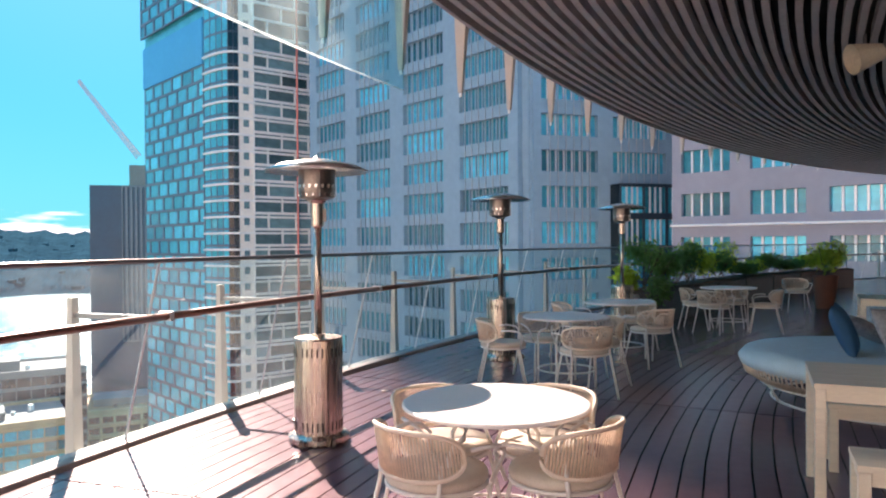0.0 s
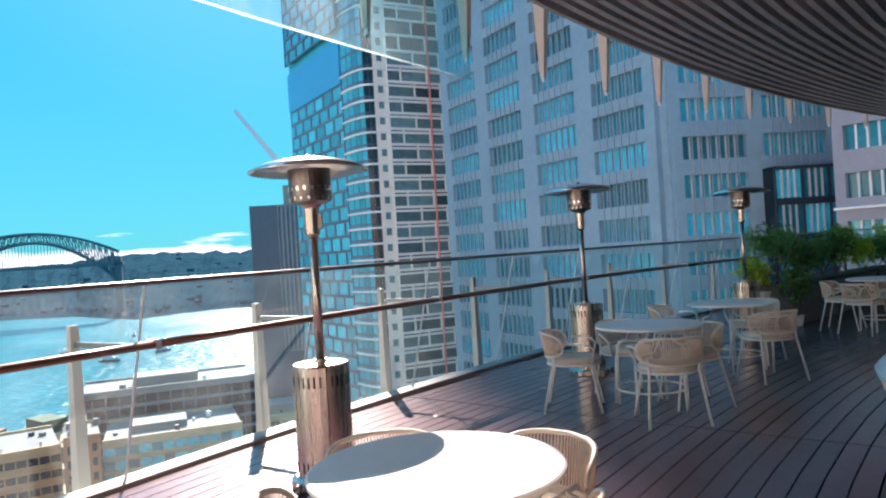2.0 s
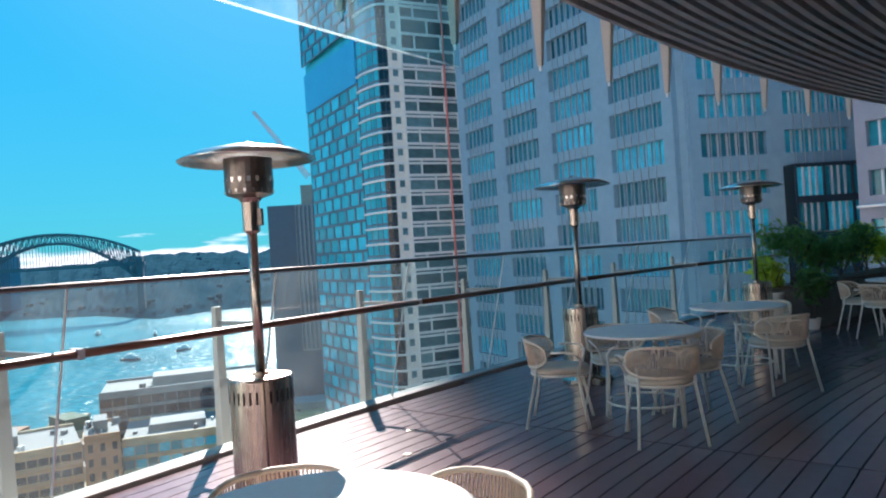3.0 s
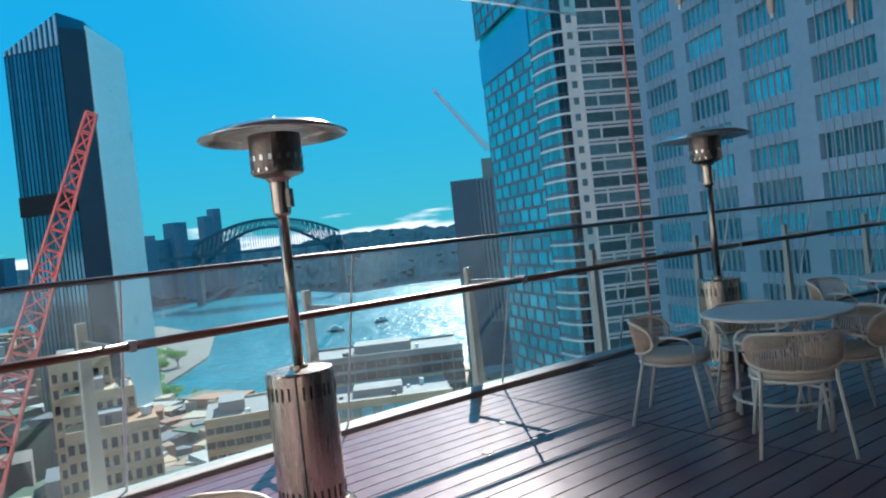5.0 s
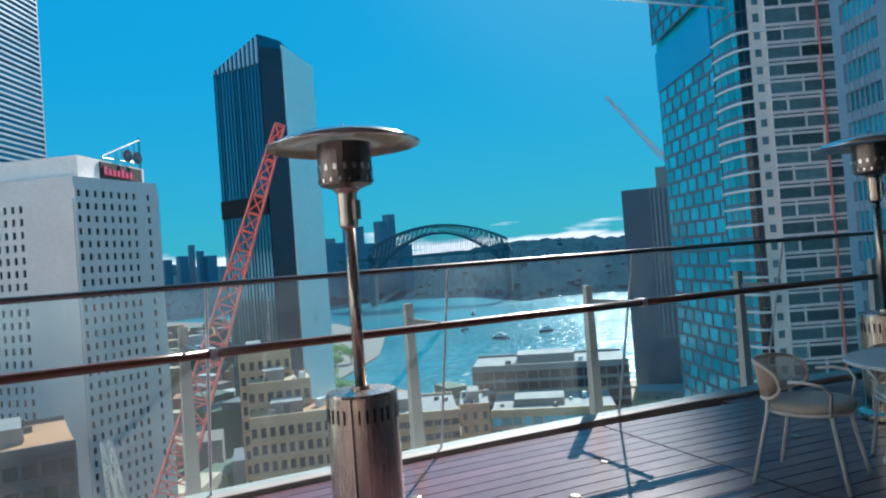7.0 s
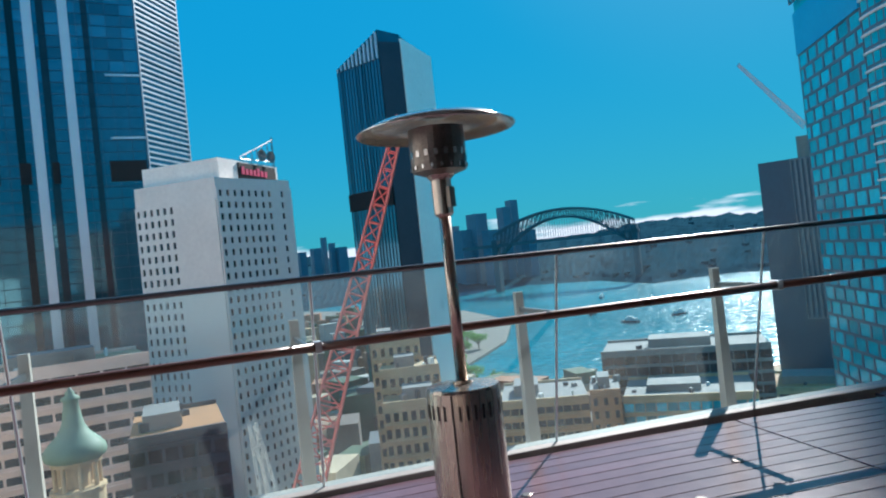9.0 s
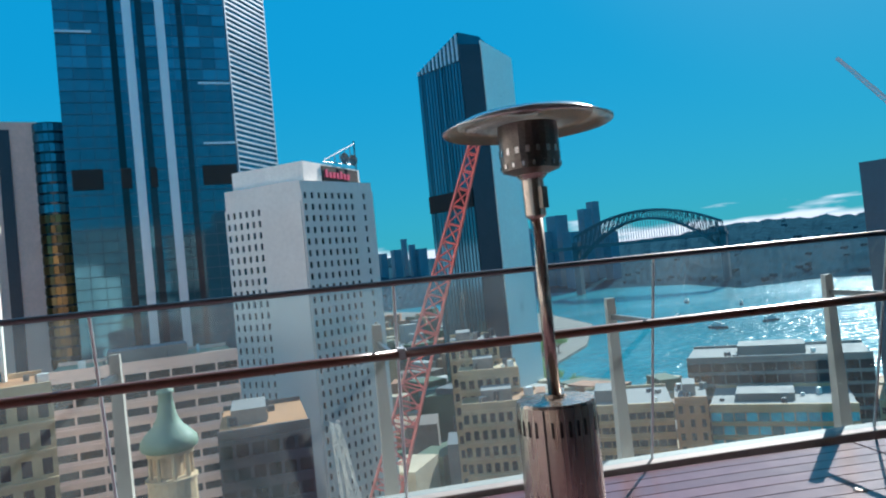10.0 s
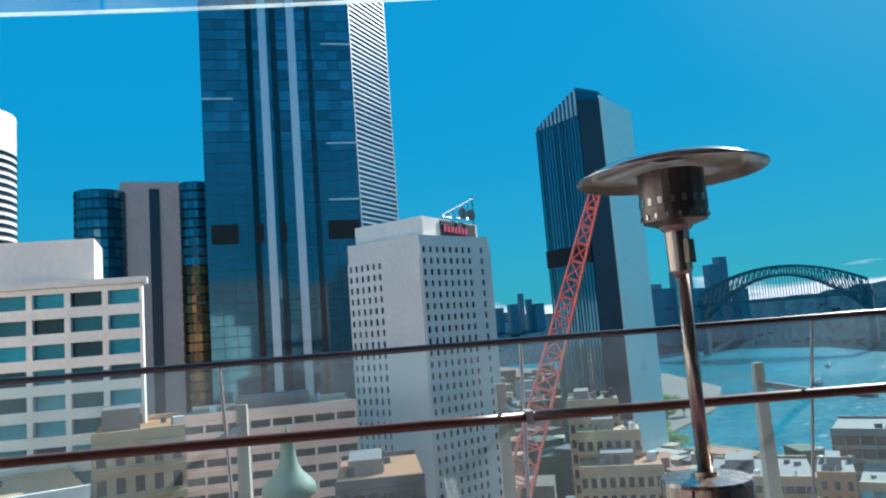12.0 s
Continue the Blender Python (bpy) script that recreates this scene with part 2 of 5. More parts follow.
M = dict(
    deck=mat("stained_decking", (0.17, 0.102, 0.125), 0.21, var=0.10, scale=9, bump=0.03, bscale=90, rnd=0.16, spec=0.45, coat=0.15),
    deckrest=mat("stained_decking_far", (0.17, 0.102, 0.125), 0.21, var=0.10, scale=9, bump=0.03, bscale=90, spec=0.45, coat=0.15, island=tuple((0.17 * k, 0.102 * k, 0.125 * k) for k in (0.85, 1.12, 0.97, 1.05, 0.9, 1.15, 1.0, 0.93))),
    underdeck=mat("dark_gap", (0.012, 0.01, 0.01), 0.9),
    kerb=mat("cream_stone_ledge", (0.33, 0.31, 0.29), 0.6, var=0.12, scale=4, bump=0.1),
    steel=mat("brushed_steel", (0.55, 0.47, 0.40), 0.27, 1.0, var=0.08, scale=3, stretch=(9, 9, 0.5)),
    steel_dark=mat("sooty_steel", (0.22, 0.19, 0.17), 0.35, 1.0, var=0.3, scale=10),
    dish=mat("polished_aluminium", (0.72, 0.69, 0.66), 0.22, 1.0, var=0.1, scale=6),
    slot=mat("black_slot", (0.015, 0.014, 0.014), 0.8),
    rail=mat("varnished_timber_rail", (0.15, 0.06, 0.035), 0.3, var=0.2, scale=6, coat=0.4),
    railmetal=mat("grey_metal_rail", (0.20, 0.20, 0.21), 0.35, 0.9, var=0.1),
    fin=mat("cream_painted_fin", (0.50, 0.44, 0.39), 0.5, var=0.08, scale=3),
    glass=clear_glass("balustrade_glass", (0.86, 0.96, 0.97), 0.020),
    screen=clear_glass("screen_glass", (0.66, 0.93, 0.97), 0.06),
    slat=mat("dark_brown_slat", (0.52, 0.50, 0.50), 0.5, var=0.2, scale=3),
    ceiling=mat("void_shade_black", (0.012, 0.012, 0.013), 0.9),
    white=mat("white_powder_coat", (0.78, 0.76, 0.72), 0.42, var=0.05, scale=5),
    top=mat("white_table_top", (0.80, 0.79, 0.76), 0.36, var=0.05, scale=4),
    rope=mat("beige_rope", (0.72, 0.56, 0.43), 0.8, var=0.2, scale=30, bump=0.4, bscale=200),
    cushion=mat("cream_fabric", (0.60, 0.54, 0.46), 0.9, var=0.1, scale=12, bump=0.3, bscale=300),
    bluefab=mat("pale_blue_fabric", (0.52, 0.68, 0.72), 0.9, var=0.1, scale=8, bump=0.3, bscale=250),
    navy=mat("navy_fabric", (0.015, 0.09, 0.19), 0.9, var=0.2, scale=10, bump=0.3, bscale=250),
    greyfab=mat("grey_patterned_fabric", (0.30, 0.31, 0.33), 0.9, var=0.5, scale=18, bump=0.3, bscale=250),
    timber=mat("pale_timber", (0.76, 0.68, 0.55), 0.5, var=0.12, scale=3, stretch=(1, 8, 8)),
    planter=mat("dark_planter", (0.035, 0.03, 0.03), 0.6, var=0.2),
    terracotta=mat("red_brown_pot", (0.22, 0.085, 0.05), 0.7, var=0.2),
    leaf=leaf_mat("green_leaf", (0.33, 0.46, 0.05)),
    leafdark=leaf_mat("dark_green_leaf", (0.09, 0.21, 0.06)),
    bark=mat("bark", (0.10, 0.07, 0.05), 0.9, var=0.3),
    lampshade=mat("cream_spot_shade", (0.75, 0.66, 0.5), 0.5),
    creamcoat=mat("cream_frame_coat", (0.80, 0.70, 0.58), 0.5, var=0.06, scale=5),
    glassedge=clear_glass("ground_glass_edge", (0.92, 1.0, 1.0), 0.45),
    # city
    louvre=mat("grey_blue_louvre", (0.36, 0.42, 0.46), 0.4, 0.2, var=0.08, scale=0.1),
    mauveclad=mat("grey_mauve_frames", (0.12, 0.15, 0.20), 0.4, 0.1, var=0.15, scale=0.1),
    palered=mat("sun_bleached_red_paint", (0.62, 0.36, 0.36), 0.6, var=0.15, scale=1),
    grey=mat("grey_granite", (0.215, 0.345, 0.43), 0.6, var=0.12, scale=0.12),
    pink=mat("pinkish_granite", (0.27, 0.275, 0.325), 0.6, var=0.1, scale=0.15),
    whitewall=mat("white_render", (0.72, 0.68, 0.63), 0.7, var=0.08, scale=0.1),
    beige=mat("beige_concrete", (0.86, 0.79, 0.71), 0.7, var=0.1, scale=0.15),
    brown=mat("brown_granite", (0.78, 0.53, 0.45), 0.6, var=0.12, scale=0.1),
    brick=mat("brown_brick", (0.42, 0.20, 0.09), 0.8, var=0.25, scale=0.3),
    sand=mat("sandstone", (0.52, 0.36, 0.21), 0.8, var=0.25, scale=0.3),
    roofgrey=mat("grey_roof", (0.20, 0.195, 0.19), 0.8, var=0.25, scale=0.2),
    slab=mat("pale_slab_edge", (0.80, 0.79, 0.76), 0.5, var=0.08, scale=0.3),
    palewin=mat("pale_curtained_glass", (0.09, 0.18, 0.20), 0.2, 0.1, var=0.4, scale=0.25, rnd=0.6),
    qqglass=mat("blue_window_glass", (0.02, 0.50, 0.64), 0.12, 0.0, var=0.3, scale=0.2, rnd=0.35, spec=0.8),
    bluepanel=mat("blue_glazed_band", (0.03, 0.42, 0.70), 0.2, 0.1, var=0.06, scale=0.1),
    teal=mat("teal_window_glass", (0.015, 0.33, 0.44), 0.1, 0.15, var=0.45, scale=0.3, rnd=0.75, spec=0.8),
    darkglass=mat("dark_window_glass", (0.012, 0.02, 0.028), 0.12, 0.2, var=0.3, scale=0.3, rnd=0.5, spec=0.6),
    towerglass=mat("reflective_tower_glass", (0.07, 0.20, 0.26), 0.06, 0.7, var=0.2, scale=0.06, rnd=0.35),
    bronzeglass=mat("bronze_window_glass", (0.16, 0.09, 0.03), 0.12, 0.6, var=0.4, scale=0.2, rnd=0.6),
    navyclad=mat("dark_blue_cladding", (0.03, 0.045, 0.065), 0.35, 0.2, var=0.15, scale=0.1),
    paleclad=mat("pale_green_cladding", (0.80, 0.88, 0.82), 0.3, 0.1, var=0.06, scale=0.05),
    silver=mat("silver_mullion", (0.62, 0.65, 0.68), 0.35, 0.4, var=0.05, scale=0.2),
    redpaint=mat("faded_red_paint", (0.78, 0.20, 0.16), 0.55, var=0.15, scale=1),
    magenta=mat("red_sign_face", (0.55, 0.03, 0.10), 0.5),
    copper=mat("green_copper", (0.17, 0.25, 0.18), 0.65, var=0.2, scale=0.8),
    # steel grey with the blue of distance haze painted in
    bridge=mat("hazed_bridge_steel", (0.085, 0.125, 0.145), 0.7, var=0.1, scale=0.05),
    # blue of the distant haze is mixed into the hill colour
    hill=mat("haze_blue_hill", (0.018, 0.060, 0.084), 1.0, var=0.55, scale=0.03, spec=0.0),
    land=mat("city_ground", (0.13, 0.12, 0.10), 0.9, var=0.4, scale=0.03),
    blocks=mat("far_buildings", (0.33, 0.28, 0.24), 0.85, var=0.35, scale=0.12, island=((0.42, 0.27, 0.15), (0.34, 0.14, 0.07), (0.36, 0.34, 0.31), (0.10, 0.11, 0.12), (0.42, 0.33, 0.23), (0.16, 0.12, 0.10), (0.05, 0.09, 0.05), (0.28, 0.16, 0.10))),
    rib=mat("blue_grey_ribs", (0.11, 0.16, 0.20), 0.4, 0.2, var=0.08, scale=0.1),
    # house colour drawn towards the hills, haze blue included
    farhouse=mat("haze_blue_roofs", (0.07, 0.11, 0.125), 0.9, var=0.4, scale=0.05, spec=0.0),
    harbourblue=mat("deep_blue_cladding", (0.014, 0.065, 0.11), 0.4, 0.1, var=0.15, scale=0.1),
    officeglass=mat("deep_teal_glass", (0.008, 0.19, 0.25), 0.1, 0.0, var=0.3, scale=0.3, rnd=0.85, spec=0.2),
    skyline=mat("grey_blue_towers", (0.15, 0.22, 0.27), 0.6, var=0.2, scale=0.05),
    asphalt=mat("asphalt", (0.055, 0.055, 0.06), 0.9, var=0.2, scale=0.2),
    water=mat("harbour_water", (0.006, 0.19, 0.235), 0.22, var=0.3, scale=0.006, bump=0.8, bscale=0.10, spec=0.12),
)


# ---- building blocks ----
def box(bm, x0, x1, y0, y1, z0, z1, m=None):
    v = [Vector((x, y, z)) for z in (z0, z1) for y in (y0, y1) for x in (x0, x1)]
    if m is not None:
        v = [m @ p for p in v]
    v = [bm.verts.new(p) for p in v]
    for q in ((0, 2, 3, 1), (4, 5, 7, 6), (0, 1, 5, 4), (2, 6, 7, 3), (0, 4, 6, 2), (1, 3, 7, 5)):
        bm.faces.new([v[i] for i in q])


def lathe(bm, profile, n=24, m=None, cap=True):
    rings = []
    for r, z in profile:
        ring = []
        for i in range(n):
            p = Vector((r * math.cos(2 * math.pi * i / n), r * math.sin(2 * math.pi * i / n), z))
            ring.append(bm.verts.new(m @ p if m is not None else p))
        rings.append(ring)
    for a, b in zip(rings, rings[1:]):
        for i in range(n):
            bm.faces.new((a[i], a[(i + 1) % n], b[(i + 1) % n], b[i]))
    if cap:
        bm.faces.new(list(reversed(rings[0])))
        bm.faces.new(rings[-1])


def tube(bm, pts, r, n=6, closed=False, r1=None):
    pts = [Vector(p) for p in pts]
    rings = []
    k = len(pts)
    for i, p in enumerate(pts):
        a = pts[(i - 1) % k] if (closed or i > 0) else p
        b = pts[(i + 1) % k] if (closed or i < k - 1) else p
        d = (b - a).normalized()
        s = d.cross(Vector((0, 0, 1)))
        if s.length < 1e-3:
            s = d.cross(Vector((0, 1, 0)))
        s.normalize()
        u = s.cross(d)
        rr = r if r1 is None else r + (r1 - r) * i / max(1, k - 1)
        rings.append([bm.verts.new(p + rr * (math.cos(2 * math.pi * j / n) * s + math.sin(2 * math.pi * j / n) * u)) for j in range(n)])
    for i in range(k if closed else k - 1):
        a, b = rings[i], rings[(i + 1) % k]
        for j in range(n):
            bm.faces.new((a[j], a[(j + 1) % n], b[(j + 1) % n], b[j]))
    if not closed:
        bm.faces.new(list(reversed(rings[0])))
        bm.faces.new(rings[-1])


def arc_box(bm, r0, r1, z0, z1, a0, a1, n):
    """A box bent round the terrace's centre, from angle a0 to a1 in degrees."""
    rows = []
    for i in range(n + 1):
        a = a0 + (a1 - a0) * i / n
        rows.append([bm.verts.new(ring(r, a, z)) for r, z in ((r0, z0), (r1, z0), (r1, z1), (r0, z1))])
    for p, q in zip(rows, rows[1:]):
        for j in range(4):
            bm.faces.new((p[j], p[(j + 1) % 4], q[(j + 1) % 4], q[j]))
    bm.faces.new(list(reversed(rows[0])))
    bm.faces.new(rows[-1])


def mesh_of(name, bm, material, smooth=False):
    bmesh.ops.recalc_face_normals(bm, faces=bm.faces)
    me = bpy.data.meshes.new(name)
    bm.to_mesh(me)
    bm.free()
    me.materials.append(material)
    if smooth:
        for p in me.polygons:
            p.use_smooth = True
    return me


def part(name, bm, material, parent=None, label="", smooth=False, bevel=0.0):
    ob = new(name, mesh_of(name, bm, material, smooth))
    ob.parent = parent
    if label:
        ob["label"] = label
    if bevel:
        mod = ob.modifiers.new("bevel", "BEVEL")
        mod.width, mod.segments, mod.limit_method = bevel, 2, "ANGLE"
    return ob


def thing(name, m, label, category, group="", kind=""):
    ob = new(name)
    ob.empty_display_size = 0.1
    ob.matrix_world = m
    return tagged(ob, label, category, group, kind)


def B():
    return bmesh.new()


# ---- terrace: everything bends round one centre ----
CX, CY = 40.5, -8.3
R_POST, R_FIN, R_RAIL, R_KERB, R_CANOPY, R_WALL = 45.6, 45.35, 44.75, 45.03, 43.6, 33.5
STEP = 2.148
A0 = 19.86


def post_angle(k):
    return 19.88 + 2.24 * k + 0.025 * k * k


def fin_angle(k):
    return 21.8 + 2.40 * k



def ring(r, a, z=0.0):
    return Vector((CX - r * math.cos(radians(a)), CY + r * math.sin(radians(a)), z))


def ring_pose(r, a, z=0.0):
    """Local x runs along the curve, local y points outwards."""
    return Matrix.Translation(ring(r, a, z)) @ Matrix.Rotation(radians(90 - a), 4, "Z")


# ---- structure of the terrace ----
bm = B()
arc_box(bm, R_WALL - 2, R_KERB + 0.02, -0.5, -0.045, -25, 75, 50)
slab = tagged(part("floor_slab", bm, M["underdeck"]), "dark slab under the timber deck", "floor", kind="structure")
bm = B()
arc_box(bm, R_KERB, R_KERB + 0.21, -0.5, 0.035, -25, 75, 90)
tagged(part("kerb", bm, M["kerb"], bevel=0.012), "cream stone kerb along the edge of the deck", "kerb", kind="structure")
bm = B()
arc_box(bm, R_KERB + 0.215, R_POST + 0.3, -3.5, -0.6, -25, 75, 60)
tagged(part("ledge", bm, M["kerb"]), "pale stone ledge outside the glass balustrade", "ledge", kind="structure")
# back wall out of view, added as closure and cream-coloured for bounce light
bm = B()
arc_box(bm, R_WALL - 0.25, R_WALL, 0, 4.3, -25, 75, 50)
tagged(part("wall_inner", bm, M["kerb"]), "unseen cream wall added at the back to bounce light", "wall", kind="structure")

# canopy: black sheet for the shade between slats, slats, fascia, upper roof
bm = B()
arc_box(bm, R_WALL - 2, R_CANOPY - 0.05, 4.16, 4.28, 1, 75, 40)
tagged(part("ceiling", bm, M["ceiling"]), "black sheet painted as the shade above the canopy slats", "ceiling", kind="structure")
bm = B()
r = R_CANOPY - 0.14
while r > R_WALL:
    arc_box(bm, r - 0.075, r, 4.0, 4.155, 1.2, 70, 36)
    r -= 0.16
tagged(part("ceiling_slats", bm, M["slat"]), "dark brown curved slats of the canopy soffit", "ceiling", kind="structure")
bm = B()
arc_box(bm, R_CANOPY - 0.05, R_CANOPY, 3.98, 4.32, 1, 75, 50)
tagged(part("trim", bm, M["slat"]), "dark brown curved edge of the canopy", "trim", kind="structure")
bm = B()
arc_box(bm, R_WALL - 2, R_FIN + 0.3, 6.6, 7.0, 0, 75, 40)
tagged(part("roof_edge", bm, M["kerb"]), "cream roof slab above the canopy", "roof", kind="structure")

# hanging fins over the balustrade, each with its bracket
bm = B()
v = [bm.verts.new(p) for p in ((-0.03, -0.05, 0), (0.03, -0.05, 0), (0.03, 0.03, 0), (-0.03, 0.03, 0), (-0.11, -0.28, 2.6), (0.11, -0.28, 2.6), (0.11, 0.10, 2.6), (-0.11, 0.10, 2.6))]
for q in ((0, 3, 2, 1), (4, 5, 6, 7), (0, 1, 5, 4), (1, 2, 6, 5), (2, 3, 7, 6), (3, 0, 4, 7)):
    bm.faces.new([v[i] for i in q])
fin = thing("hanging_fin", ring_pose(R_FIN, fin_angle(0), 4.0), "cream tapered fin hanging from the roof edge", "fin", "hanging fins along the roof")
part("blade", bm, M["fin"], fin, bevel=0.01)
bm = B()
box(bm, -0.012, 0.012, -0.03, 0.01, -0.07, -0.002)
part("bracket", bm, M["silver"], fin, "pale metal glass clamp")
for k in range(-8, 18):
    if k:
        copy_thing(fin, ring_pose(R_FIN, fin_angle(k), 4.0 + 0.024 * max(0, k)))

# glass screen behind the fins
screen = thing("glass_screen", ring_pose(R_FIN, fin_angle(0), 3.72), "clear frameless glass screen hung from the fins", "screen")
for k in range(-8, 1):
    bm = B()
    a = fin_angle(k)
    arc_box(bm, R_FIN - 0.075, R_FIN - 0.063, 3.735, 6.55, a + 0.015, a + 2.385, 2)
    ob = part("pane", bm, M["screen"], None)
    ob.visible_shadow = False
    ob.parent = screen
    ob.matrix_parent_inverse = screen.matrix_world.inverted()
bm = B()
arc_box(bm, R_FIN - 0.078, R_FIN - 0.060, 3.715, 3.734, fin_angle(-8), fin_angle(1), 24)
ob = part("edge_strip", bm, M["glassedge"], None, "thin pale strip along the edge")
ob.parent = screen
ob.matrix_parent_inverse = screen.matrix_world.inverted()

# balustrade: upright fins, glass, timber handrail and metal top rail
bal = thing("balustrade", ring_pose(R_RAIL, A0, 0.1), "curved glass balustrade with brown timber handrail and metal top rail", "balustrade")


def under(ob, parent):
    ob.parent = parent
    ob.matrix_parent_inverse = parent.matrix_world.inverted()
    return ob


bm = B()
v = [bm.verts.new(p) for p in ((-0.055, -0.05, -0.6), (0.055, -0.05, -0.6), (0.055, 0.06, -0.6), (-0.055, 0.06, -0.6), (-0.032, -0.02, 1.12), (0.032, -0.02, 1.12), (0.032, 0.03, 1.12), (-0.032, 0.03, 1.12))]
for q in ((0, 3, 2, 1), (4, 5, 6, 7), (0, 1, 5, 4), (1, 2, 6, 5), (2, 3, 7, 6), (3, 0, 4, 7)):
    bm.faces.new([v[i] for i in q])
post_mesh = mesh_of("post", bm, M["fin"])
bm = B()
box(bm, -0.012, 0.012, 0.03, 0.85, 0.96, 1.0)
arm_mesh = mesh_of("rail_arm", bm, M["railmetal"])
for k in range(-9, 16):
    ob = under(new("post", post_mesh), bal)
    ob.matrix_world = ring_pose(R_POST, post_angle(k), 0)
    ob = under(new("rail_arm", arm_mesh), bal)
    ob.matrix_world = ring_pose(R_RAIL, post_angle(k), 0)
JOINT = 17.72


def lean_pane(bm, a0, a1):
    """A pane that leans inwards from the kerb to the top rail."""
    rows = []
    for i in range(3):
        a = a0 + (a1 - a0) * i / 2
        rows.append([bm.verts.new(ring(r, a, z)) for r, z in ((R_KERB + 0.09, 0.036), (R_KERB + 0.104, 0.036), (R_RAIL + 0.044, 1.392), (R_RAIL + 0.030, 1.392))])
    for p, q in zip(rows, rows[1:]):
        for j in range(4):
            bm.faces.new((p[j], p[(j + 1) % 4], q[(j + 1) % 4], q[j]))
    bm.faces.new(list(reversed(rows[0])))
    bm.faces.new(rows[-1])


for k in range(-8, 21):
    a = JOINT + STEP * k
    bm = B()
    lean_pane(bm, a + 0.012, a + STEP - 0.012)
    ob = under(part("pane", bm, M["glass"]), bal)
    ob.visible_shadow = False
    bm = B()
    tube(bm, [(0, R_KERB + 0.097 - R_RAIL, 0.036), (0, 0.037, 1.395)], 0.010, 6)
    ob = under(part("glazing_bead", bm, M["silver"]), bal)
    ob.matrix_world = ring_pose(R_RAIL, a, 0)


def rail(r, z, rad, a0, a1, n, squash=1.0):
    bm = B()
    rows = []
    for i in range(n + 1):
        a = a0 + (a1 - a0) * i / n
        rows.append([bm.verts.new(ring(r + rad * math.cos(t), a, z + squash * rad * math.sin(t))) for t in (2 * math.pi * j / 10 for j in range(10))])
    for p, q in zip(rows, rows[1:]):
        for j in range(10):
            bm.faces.new((p[j], p[(j + 1) % 10], q[(j + 1) % 10], q[j]))
    bm.faces.new(list(reversed(rows[0])))
    bm.faces.new(rows[-1])
    return bm


for k in range(-4, 10):
    a = JOINT + 2 * STEP * k
    under(part("handrail", rail(R_RAIL - 0.045, 0.995, 0.036, a + 0.02, a + 2 * STEP - 0.02, 6, 0.8), M["rail"], smooth=True), bal)
    bm = B()
    box(bm, -0.02, 0.02, -0.085, 0.03, 0.962, 1.028)
    ob = under(part("rail_joint", bm, M["silver"]), bal)
    ob.matrix_world = ring_pose(R_RAIL, a, 0)
under(part("top_rail", rail(R_RAIL + 0.037, 1.41, 0.019, -20, 70, 60), M["railmetal"], smooth=True), bal)


# ---- things on the terrace ----
bm = B()
box(bm, -0.006, 0.006, 0.1855, 0.1885, -0.035, 0.035)
slot_mesh = mesh_of("vent_slot", bm, M["slot"])


bm = B()
box(bm, -0.010, 0.010, 0.1415, 0.1445, 1.955, 1.985)
louvre_mesh = mesh_of("burner_opening", bm, M["dish"])
bm = B()
box(bm, -0.006, 0.006, 0.135, 0.1445, 1.895, 1.915)
rim_mesh = mesh_of("burner_opening", bm, M["dish"])


